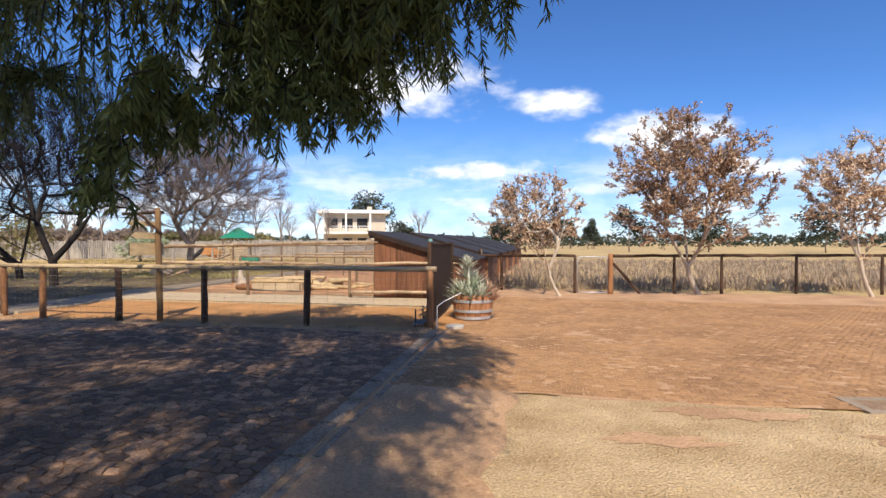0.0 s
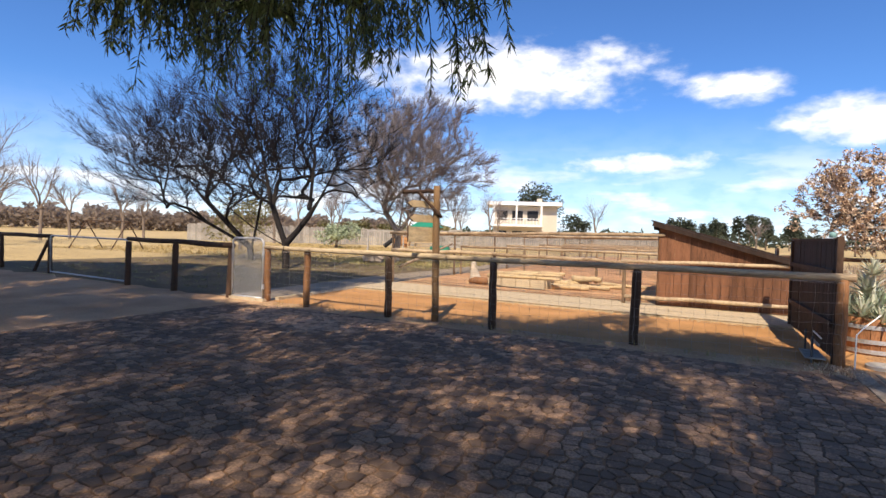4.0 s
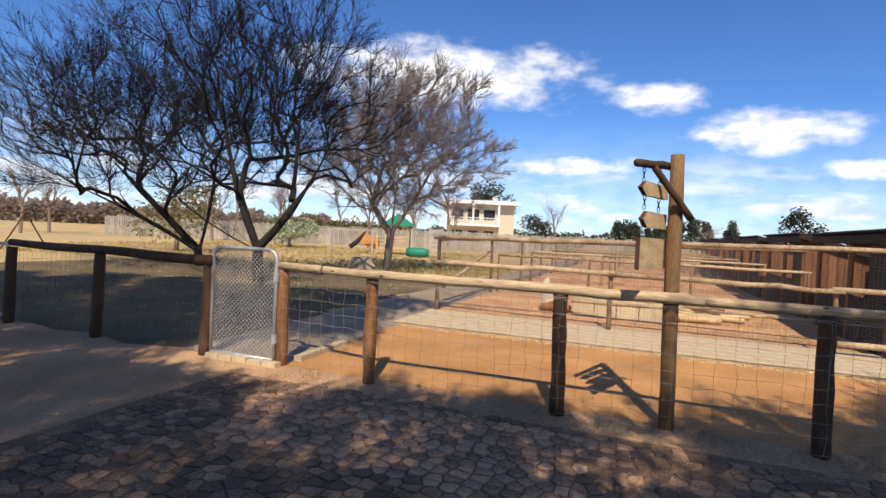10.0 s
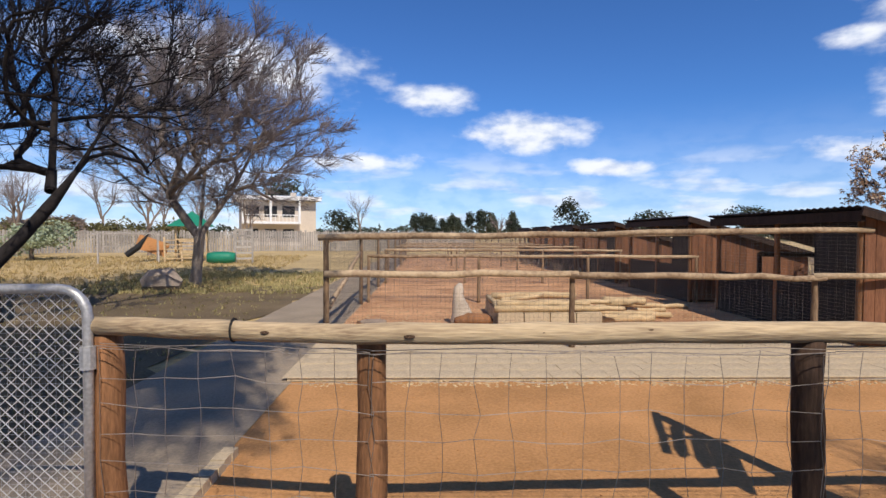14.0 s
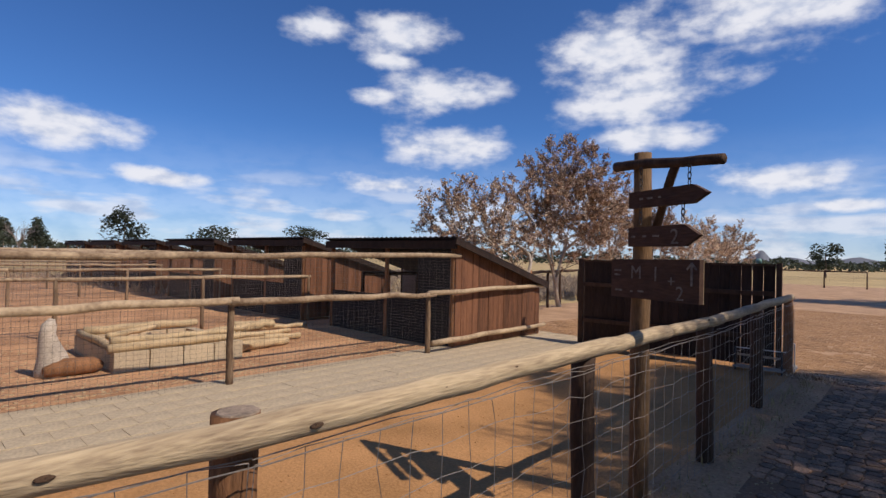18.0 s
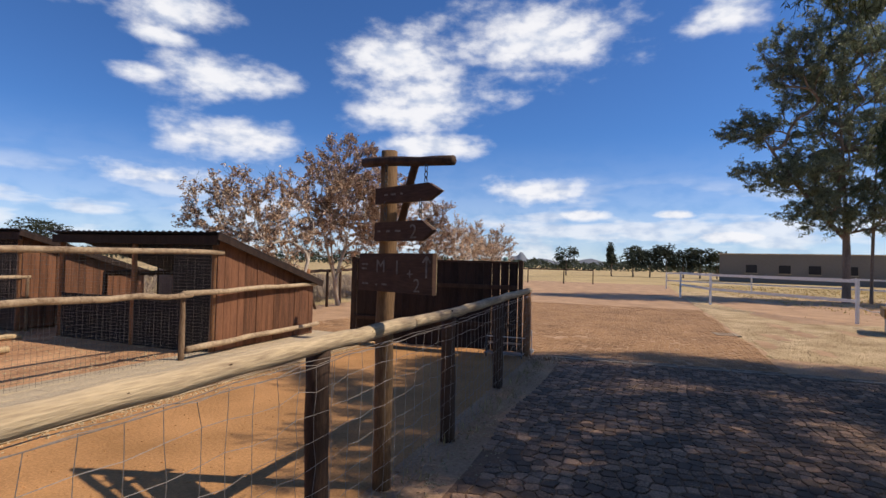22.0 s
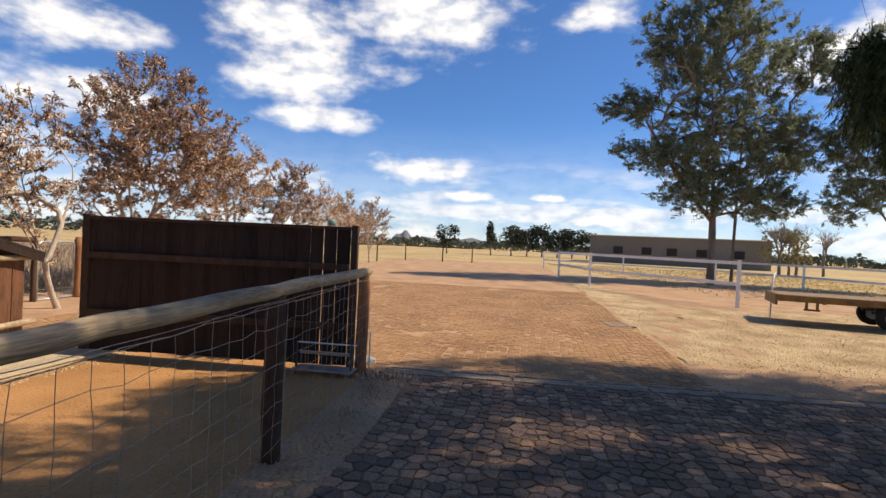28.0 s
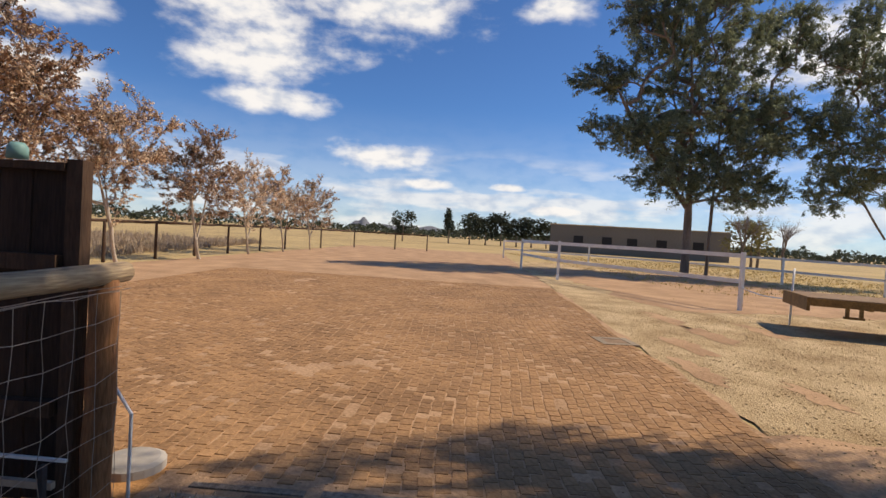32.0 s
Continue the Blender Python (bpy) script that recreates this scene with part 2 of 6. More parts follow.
M_FIELD = mat("dry_grass_ground", (0.47, 0.345, 0.16), 0.95, 0.3, 0.12, 8, 0.6, dist=0.05)
M_PENDIRT = mat("pen_dirt", (0.53, 0.305, 0.155), 0.95, 0.3, 1.4, 26, 1.0, dist=0.02, col2=(0.29, 0.145, 0.07))
M_BARK = mat("dark_bark", (0.022, 0.018, 0.017), 0.9, 0.4, 4, 40, 0.6, stretch=(2, 2, 0.6))
M_TWIG = mat("twig", (0.022, 0.02, 0.024), 0.9, 0.3, 4, 40, 0, rnd=0.3)
M_GREYTWIG = mat("grey_twig", (0.26, 0.225, 0.215), 0.9, 0.3, 4, 40, 0, rnd=0.3)
M_GREYBARK = mat("grey_bark", (0.24, 0.2, 0.17), 0.9, 0.4, 4, 40, 0.6, stretch=(2, 2, 0.6))
M_PALEBARK = mat("pale_bark", (0.5, 0.42, 0.33), 0.9, 0.3, 4, 40, 0.5)
M_BOARD = mat("tan_board", (0.42, 0.33, 0.24), 0.85, 0.2, 2, 30, 0.2)
M_GUMBARK = mat("gum_bark", (0.22, 0.17, 0.13), 0.9, 0.4, 2, 20, 0.6, stretch=(2, 2, 0.5))
M_AUTUMN = mat("autumn_leaf", (0.72, 0.56, 0.39), 0.55, 0.2, 0.8, 20, 0, rnd=0.9, col2=(0.32, 0.19, 0.11), trans=0.15, spec=0.5)
M_ACACIA = mat("acacia_leaf", (0.075, 0.1, 0.035), 0.55, 0.4, 0.7, 20, 0, rnd=0.6, trans=0.2)
M_GUMLEAF = mat("gum_leaf", (0.31, 0.35, 0.21), 0.38, 0.35, 0.5, 20, 0, rnd=0.6, trans=0.5, spec=0.6)
M_PINE = mat("far_green", (0.065, 0.078, 0.052), 0.9, 0.4, 0.3, 5, 0, rnd=0.5, trans=0.15)
M_BUSH = mat("bush_leaf", (0.2, 0.18, 0.075), 0.8, 0.4, 0.5, 10, 0, rnd=0.5, trans=0.3)
M_SUCC = mat("succulent_leaf", (0.3, 0.34, 0.22), 0.6, 0.35, 4, 30, 0.1, rnd=0.6, trans=0.2)
M_SIGN = mat("sign_board", (0.085, 0.045, 0.03), 0.8, 0.35, 4, 30, 0.4, stretch=(0.5, 3, 3), rnd=0.3)
M_LETTER = mat("faded_letter", (0.2, 0.17, 0.145), 0.9, 0.4, 15, 60, 0)
M_HOUSE = mat("house_wall", (0.6, 0.52, 0.42), 0.9, 0.12, 0.3, 8, 0)
M_DARK = mat("dark_opening", (0.02, 0.02, 0.022), 0.4, 0.2, 1, 10, 0)
M_BLDG = mat("grey_render", (0.2, 0.18, 0.15), 0.9, 0.12, 0.2, 6, 0)
M_PALISADE = mat("grey_palisade", (0.36, 0.33, 0.29), 0.9, 0.3, 1, 10, 0, rnd=0.3)
M_GREEN = mat("green_plastic", (0.02, 0.2, 0.12), 0.5, 0.15, 2, 20, 0)
M_YELLOW = mat("yellow_steel", (0.22, 0.13, 0.045), 0.6, 0.45, 4, 30, 0.2)
M_TUB = mat("teal_plastic", (0.2, 0.36, 0.34), 0.5, 0.15, 4, 30, 0)
M_RUBBER = mat("rubber", (0.02, 0.02, 0.02), 0.8, 0.2, 5, 30, 0.2)
M_ROCK = mat("rock", (0.4, 0.32, 0.25), 0.9, 0.3, 3, 30, 0.7)
M_LOG = mat("log", (0.5, 0.37, 0.21), 0.9, 0.35, 4, 40, 0.6, stretch=(1, 3, 3))
M_SCRUB = mat("dry_scrub", (0.45, 0.355, 0.26), 0.9, 0.3, 0.5, 10, 0, rnd=0.4, trans=0.35)
M_CLOTHSHADE = mat("cloth_and_shade_black", (0.018, 0.018, 0.02), 0.8, 0.2, 8, 60, 0)
M_PADDOCK = mat("shade_darkened_earth", (0.15, 0.11, 0.06), 0.95, 0.35, 0.9, 25, 0.8, dist=0.02)
M_ORANGE = mat("orange_plastic", (0.5, 0.24, 0.09), 0.6, 0.25, 2, 20, 0.1)
M_COVER = mat("ground_cover", (0.36, 0.31, 0.14), 0.9, 0.35, 0.8, 10, 0, rnd=0.6, trans=0.2, col2=(0.17, 0.155, 0.065))
M_STRAW = mat("straw_grass", (0.5, 0.38, 0.17), 0.9, 0.3, 0.6, 10, 0, rnd=0.6, trans=0.2)
M_WOODS = mat("far_woods", (0.3, 0.24, 0.19), 1.0, 0.15, 0.05, 0.5, 0, rnd=0.15, trans=0.5)
M_PATH = mat("path_concrete", (0.31, 0.25, 0.18), 0.92, 0.25, 1.2, 40, 0.5)
M_HILL = mat("far_hill", (0.16, 0.17, 0.19), 1.0, 0.15, 0.01, 0.2, 0)

# ---- geometry helpers ----


class Geo:
    """Vertices and faces gathered into one mesh."""

    def __init__(self):
        self.v, self.f = [], []

    def box(self, c, s, m=None, taper=1.0):
        n = len(self.v)
        for k in (-0.5, 0.5):
            t = taper if k > 0 else 1.0
            for i, j in ((-0.5, -0.5), (0.5, -0.5), (0.5, 0.5), (-0.5, 0.5)):
                p = Vector((i * s[0] * t, j * s[1] * t, k * s[2]))
                if m is not None:
                    p = m @ p
                self.v.append((p.x + c[0], p.y + c[1], p.z + c[2]))
        for q in ((3, 2, 1, 0), (4, 5, 6, 7), (0, 1, 5, 4), (1, 2, 6, 5), (2, 3, 7, 6), (3, 0, 4, 7)):
            self.f.append(tuple(n + a for a in q))
        return self

    def tube(self, pts, rad, n=6, cap=True):
        pts = [Vector(p) for p in pts]
        start, side = len(self.v), None
        for i, p in enumerate(pts):
            d = (pts[min(i + 1, len(pts) - 1)] - pts[max(i - 1, 0)]).normalized()
            if side is None:
                side = d.orthogonal().normalized()
            else:
                side = (side - d * side.dot(d)).normalized()
            up = d.cross(side)
            r = rad[i]
            for k in range(n):
                a = 2 * math.pi * k / n
                q = p + (side * math.cos(a) + up * math.sin(a)) * r
                self.v.append((q.x, q.y, q.z))
        for i in range(len(pts) - 1):
            for k in range(n):
                a, b = start + i * n + k, start + i * n + (k + 1) % n
                self.f.append((a, b, b + n, a + n))
        if cap:
            self.f.append(tuple(start + k for k in reversed(range(n))))
            self.f.append(tuple(start + (len(pts) - 1) * n + k for k in range(n)))
        return self

    def pole(self, p0, p1, r, rng, n=9, seg=6, wob=0.012, taper=0.85):
        """A round pole that is never quite straight."""
        p0, p1 = Vector(p0), Vector(p1)
        d = p1 - p0
        a = d.orthogonal().normalized()
        b = d.cross(a).normalized()
        pts, rad = [], []
        for i in range(seg + 1):
            t = i / seg
            w = wob * (0 if i in (0, seg) else 1)
            pts.append(p0 + d * t + a * rng.uniform(-w, w) + b * rng.uniform(-w, w))
            rad.append(r * (1 - (1 - taper) * t) * rng.uniform(0.94, 1.06))
        return self.tube(pts, rad, n)

    def leaf(self, p, d, ln, wd, nrm):
        """One leaf, folded a little along its middle."""
        d = d.normalized()
        s = d.cross(nrm)
        if s.length < 1e-4:
            s = d.orthogonal()
        s.normalize()
        up = s.cross(d) * (wd * 0.25)
        n = len(self.v)
        for q in (p, p + d * ln * 0.45 + s * wd * 0.5 + up, p + d * ln, p + d * ln * 0.45 - s * wd * 0.5 + up):
            self.v.append((q.x, q.y, q.z))
        self.f.append((n, n + 1, n + 2))
        self.f.append((n, n + 2, n + 3))
        return self

    def poly(self, pts, h):
        """A plate of thickness h (along -y) from outline points (x, z)."""
        n, k = len(self.v), len(pts)
        for y in (0, h):
            for x, z in pts:
                self.v.append((x, y, z))
        self.f.append(tuple(n + i for i in range(k)))
        self.f.append(tuple(n + k + i for i in reversed(range(k))))
        for i in range(k):
            j = (i + 1) % k
            self.f.append((n + j, n + i, n + k + i, n + k + j))
        return self

    def mesh(self, name, material, smooth=False):
        me = bpy.data.meshes.new(name)
        me.from_pydata(self.v, [], self.f)
        me.materials.append(material)
        if smooth:
            me.polygons.foreach_set("use_smooth", [True] * len(me.polygons))
        me.update()
        return me


def part(name, geo, material, parent=None, label="", smooth=False, at=None):
    ob = new(name, geo.mesh(name, material, smooth))
    if parent is not None:
        ob.parent = parent
    if at is not None:
        ob.matrix_basis = at
    if label:
        tagged(ob, label)
    return ob


def thing(name, p, rz=0.0, label="", category="", group="", kind=""):
    ob = new(name)
    ob.empty_display_size = 0.1
    ob.matrix_basis = pose(p[0], p[1], p[2], 0, 0, rz)
    return tagged(ob, label, category, group, kind)


ORIGIN, AX = (0.0, 9.6), math.degrees(math.atan2(-0.142, 0.99))


def uv(u, v):
    """The fences' own axes: u along the front fence, v away from the path."""
    return ORIGIN[0] + 0.99 * u + 0.142 * v, ORIGIN[1] - 0.142 * u + 0.99 * v


def gz(x, y):
    """The ground's height: it rises a little from the path to the pens."""
    k = min(1.0, max(0.0, (7.0 - x) / 6.0))
    return 0.0135 * min(max(y - 11.0, 0.0), 6.0) * k


def uvz(u, v, z=0.0):
    x, y = uv(u, v)
    return (x, y, gz(x, y) + z)


# ---- ground ----


def ramp_axis(lo, hi, step, far, growth=1.35):
    a = list(np.arange(lo, hi + 1e-6, step))
    d, x = step, hi
    while x < far:
        d *= growth
        x += d
        a.append(x)
    d, x = step, lo
    while x > -far:
        d *= growth
        x -= d
        a.insert(0, x)
    return a


def sheet(name, us, vs, material, z, rot=True, label="", warp=0.0, seed=1, fn=None):
    """A ground sheet over rows of u and v, that follows the ground z above it."""
    rng = random.Random(seed)
    g = Geo()
    nu = len(us)
    for j, v in enumerate(vs):
        for i, u in enumerate(us):
            uu, vv = u, v
            if warp and (i in (0, nu - 1) or j in (0, len(vs) - 1)):
                uu, vv = u + rng.uniform(-warp, warp), v + rng.uniform(-warp, warp)
            x, y = uv(uu, vv) if rot else (uu, vv)
            g.v.append((x, y, gz(x, y) + z + (fn(x, y) if fn else 0)))
    for j in range(len(vs) - 1):
        for i in range(nu - 1):
            a = j * nu + i
            g.f.append((a, a + 1, a + nu + 1, a + nu))
    ob = part(name, g, material, smooth=True)
    return tagged(ob, label, "ground", kind="structure")


def steps(a, b, d):
    n = max(1, round((b - a) / d))
    return [a + (b - a) * i / n for i in range(n + 1)]


sheet("ground", ramp_axis(-40, 46, 1, 1600), ramp_axis(-26, 76, 1, 1600), M_FIELD, -0.012, rot=False, label="dry yellow winter grass field")
sheet("ground_dirt", steps(-26, 0.28, 0.6), steps(-16, 0.1, 0.6), M_DUST, 0.002, label="red dusty earth along the fence")
sheet("pavement_cobble_bed", steps(-9.9, 0.26, 0.6), steps(-9.95, -0.5, 0.6), M_BED, 0.0055, label="worn stone paving in dark earth joints", warp=0.02)
sheet("pavement_drive", steps(0.28, 42, 0.6), steps(-3.9, 8.3, 0.6), M_DUST, 0.005, label="wide brick driveway under red dust", warp=0.08)
sheet("ground_gravel", steps(0.28, 30, 0.6), steps(-16, -3.9, 0.6), M_GRAVEL, 0.004, label="pale trampled gravel and straw", warp=0.06)
sheet("ground_apron", steps(0.28, 1.75, 0.3), steps(-9.0, -3.85, 0.3), M_DUST, 0.0062, label="red-brown ground laid over the gravel beside the kerb", warp=0.13)
sheet("ground_yard", steps(8.6, 23, 0.6), steps(-7.4, 2.4, 0.6), M_DUST, 0.009, rot=False, label="brown trampled earth of the riding yard", warp=0.35)
rng = random.Random(12)
for x, y, r in ((3.2, 4.9, 0.45), (2.3, 4.2, 0.35), (4.6, 4.2, 0.5), (5.6, 3.3, 0.6), (7.2, 3.2, 0.55), (6.2, 1.9, 0.5)):
    g, k = Geo(), [rng.uniform(0.55, 1.15) for _ in range(22)]
    for i in range(22):
        a = 2 * math.pi * i / 22
        g.v.append((x + 1.7 * r * k[i] * math.cos(a), y + 0.45 * r * k[i] * math.sin(a) - 0.12 * r * math.cos(a), 0.009))
    g.f.append(tuple(range(22)))
    tagged(part("ground_patch", g, M_DUST), "brown worn patch in the pale gravel", "ground", kind="structure")
sheet("ground_sand", steps(-9.6, 0.5, 0.5), steps(0.0, 2.95, 0.4), M_SAND, 0.006, label="raked orange sand behind the fence")
sheet("pavement_strip", steps(-9.7, 0.4, 0.5), steps(2.95, 4.6, 0.4), M_CONC, 0.042, label="strip of pale concrete slabs along the pens")
sheet("pavement_path", steps(-11.1, -9.6, 0.5), steps(0.0, 34, 0.7), M_PATH, 0.012, label="concrete path from the gate")
# the earth's colour is lowered further to hold the trees' shade
sheet("ground_paddock", steps(-24, -11.1, 0.7), steps(0.1, 12.8, 0.7), M_PADDOCK, 0.004, label="dark bare earth of the paddock, deepened with painted tree shade", warp=0.25)
sheet("ground_pens", steps(-9.6, 0.4, 0.6), steps(4.6, 34, 0.6), M_PENDIRT, 0.008, label="trodden reddish dirt of the poultry pens")

strip = bpy.data.objects["pavement_strip"]
slab = Geo().box((0, 0, 0.0), (0.298, 0.268, 0.04), taper=0.992).mesh("paving_slab", M_CONC)
rng = random.Random(8)
for i in range(33):
    for j in range(6):
        x, y = uv(-9.5 + 0.3 * i + (0.15 if j % 2 else 0), 3.1 + 0.27 * j)
        ob = new("paving_slab", slab)
        ob.parent = strip
        ob.matrix_basis = pose(x, y, gz(x, y) + 0.026 + rng.uniform(-0.001, 0.003), rng.uniform(-0.3, 0.3), rng.uniform(-0.3, 0.3), AX + rng.uniform(-0.5, 0.5))


# ---- front fence ----
FRONT = [(-0.03, 0.07), (-2.43, -0.05), (-4.56, -0.155), (-6.55, -0.15), (-8.46, -0.13), (-9.64, 0.0)]
RAIL = 1.11
SETBACK = [(0, 0.0), (-5.4, 0.0), (-6.55, -0.02), (-8.46, -0.09), (-9.64, -0.03)]    # how far the rail lies before the posts


def wire_panel(p0, p1, z0, z1, dx, dz, r, rng, sag=0.012):
    """Wire netting between two feet, from height z0 to z1."""
    g = Geo()
    p0, p1 = Vector(p0), Vector(p1)
    d = p1 - p0
    ln = d.length
    nx, nz = max(1, round(ln / dx)), max(1, round((z1 - z0) / dz))
    off = [[rng.uniform(-sag, sag) for _ in range(nx + 1)] for _ in range(nz + 1)]
    offx = [[rng.uniform(-sag, sag) for _ in range(nx + 1)] for _ in range(nz + 1)]

    def at(i, j):
        p = p0 + d * (i / nx)
        return (p.x + d.x / ln * offx[j][i], p.y + d.y / ln * offx[j][i], p.z + z0 + (z1 - z0) * j / nz + off[j][i])

    for j in range(nz + 1):
        g.tube([at(i, j) for i in range(nx + 1)], [r] * (nx + 1), 3, cap=False)
    for i in range(nx + 1):
        g.tube([at(i, j) for j in range(nz + 1)], [r] * (nz + 1), 3, cap=False)
    return g


def along(line, u):
    """Where a line of posts runs at u."""
    for (ua, va), (ub, vb) in zip(line, line[1:]):
        if ub <= u <= ua:
            return va + (vb - va) * (ua - u) / (ua - ub)
    return line[0][1] if u > line[0][0] else line[-1][1]


def rail_pole(u0, u1, r, rng, z0, z1, n=22, knots=()):
    """A round rail laid on the posts, or nailed before them, thick and thin along its length, with a few swollen knots."""
    pts, rad = [], []
    for i in range(n + 1):
        u = u0 + (u1 - u0) * i / n
        w = 0.0 if i in (0, n) else 0.006
        pts.append((u, along(FRONT, u) + along(SETBACK, u) + rng.uniform(-w, w), z0 + (z1 - z0) * i / n + rng.uniform(-w, w)))
        k = sum(0.1 * math.exp(-((u - q) / 0.08) ** 2) for q in knots)
        rad.append(r * (1.06 - 0.16 * i / n + k) * rng.uniform(0.97, 1.03))
    return Geo().tube(pts, rad, 12)


def front_fence():
    rng = random.Random(5)
    f = thing("pole_fence", uvz(0, 0), AX, "weathered pole fence with wire netting beside the path", "fence")
    for i, (u, v) in enumerate(FRONT):
        g = Geo().pole((u, v, -0.05), (u + rng.uniform(-0.02, 0.02), v + 0.01, RAIL + (0.045 if i == 4 else -0.03)), 0.066, rng, n=12, wob=0.006, taper=0.95)
        part("post", g, M_POST if i in (0, 4, 5) else M_DARKPOST, f, smooth=True)
        if i == 4:
            part("cut_end", Geo().tube([(u, v + 0.01, RAIL + 0.046), (u, v + 0.01, RAIL + 0.05)], [0.058, 0.055], 12), M_ENDGRAIN, f, "grey split end grain of the post")
    for i in range(len(FRONT) - 1):
        (u0, v0), (u1, v1) = FRONT[i], FRONT[i + 1]
        g = wire_panel((u0, v0 - 0.07, 0), (u1, v1 - 0.07, 0), 0.03, RAIL - 0.07, 0.15, 0.13, 0.0016, rng, 0.016)
        part("wire_netting", g, M_WIRE, f)
        g = wire_panel((u0, v0 - 0.066, 0), (u1, v1 - 0.066, 0), 0.01, 0.3, 0.05, 0.045, 0.0009, rng, 0.006)
    knots = [-0.9, -2.0, -3.3, -4.6]
    part("rail", rail_pole(0.1, -5.5, 0.047, rng, RAIL, RAIL, knots=knots), M_POLE, f, smooth=True)
    knots2 = [-6.1, -6.9, -7.75, -8.3, -9.2]
    part("rail", rail_pole(-5.42, -9.7, 0.045, rng, RAIL, RAIL + 0.015, knots=knots2), M_POLE, f, smooth=True)
    for (ua, va), (ub, vb) in zip(FRONT, FRONT[1:]):
        for dz, dv in ((-0.055, -0.075), (-0.062, -0.12)):
            pts = [(ua + (ub - ua) * k / 8, va + (vb - va) * k / 8 + dv, RAIL + dz + rng.uniform(-0.008, 0.008)) for k in range(9)]
            part("strand", Geo().tube(pts, [0.0022] * 9, 4, cap=False), M_WIRE, f)
    ring = [(-9.05, along(FRONT, -9.05) + along(SETBACK, -9.05) + 0.049 * math.cos(a * 0.5236), RAIL + 0.012 + 0.049 * math.sin(a * 0.5236)) for a in range(13)]
    part("tie", Geo().tube(ring, [0.005] * 13, 5, cap=False), M_RUBBER, f, "black wire tie round the rail")
    for u in knots + knots2 + [-1.5, -2.8, -5.0, -7.3, -8.9]:
        a, r = rng.uniform(0.1, 1.2), 0.044 if u < -5.4 else 0.043
        d = Vector((0, -math.cos(a), math.sin(a)))
        q = Vector((u, along(FRONT, u) + along(SETBACK, u), RAIL)) + d * (r + 0.001)
        k = rng.uniform(0.008, 0.014)
        e1 = Vector((1, 0, 0))
        e2 = d.cross(e1)
        g = Geo()
        for z, sc in ((-0.012, 1.0), (-0.0015, 0.9), (0.0, 0.5), (0.0, 0.1)):
            for j in range(10):
                t = 2 * math.pi * j / 10
                w = q + d * z + (e1 * math.cos(t) * 1.9 + e2 * math.sin(t) * 0.75) * k * sc
                g.v.append(tuple(w))
        for b in range(3):
            for j in range(10):
                g.f.append((b * 10 + j, b * 10 + (j + 1) % 10, b * 10 + 10 + (j + 1) % 10, b * 10 + 10 + j))
        part("knot", g, M_KNOT, f, smooth=True)
    return f


front_fence()


def left_fence():
    rng = random.Random(6)
    f = thing("dark_pole_fence", uvz(-10.69, -0.06), AX, "dark pole fence with netting along the paddock", "fence")
    us = [0, -1.83, -3.6]
    for u in us:
        part("post", Geo().pole((u, 0, -0.05), (u, 0.03, 1.09), 0.075, rng, wob=0.005), M_DARKPOST, f, smooth=True)
    part("rail", Geo().pole((0.1, 0, 1.12), (-3.75, 0.1, 1.15), 0.062, rng, seg=8, wob=0.015), M_DARKPOST, f, smooth=True)
    part("wire_netting", wire_panel((0, 0.08, 0), (-3.6, 0.12, 0), 0.03, 1.05, 0.1, 0.1, 0.0012, rng), M_FINEWIRE, f)
    f2 = thing("dark_pole_fence", uvz(-18.69, 0.36), AX, "dark pole fence with a slanted brace post", "fence")
    for u in [0, -2.83, -5.4, -7.9, -10.4]:
        part("post", Geo().pole((u, 0, -0.05), (u, 0, 1.05), 0.065, rng, wob=0.005), M_DARKPOST, f2, smooth=True)
    part("brace", Geo().pole((-0.9, 0, -0.02), (-0.1, 0, 0.95), 0.05, rng, wob=0.005), M_DARKPOST, f2, smooth=True)
    part("rail", Geo().pole((0.1, 0, 1.08), (-10.5, 0.0, 1.08), 0.06, rng, seg=12, wob=0.015), M_DARKPOST, f2, smooth=True)
    part("wire_netting", wire_panel((0, 0.06, 0), (-10, 0.06, 0), 0.03, 1.0, 0.12, 0.12, 0.0012, rng), M_FINEWIRE, f2)


left_fence()


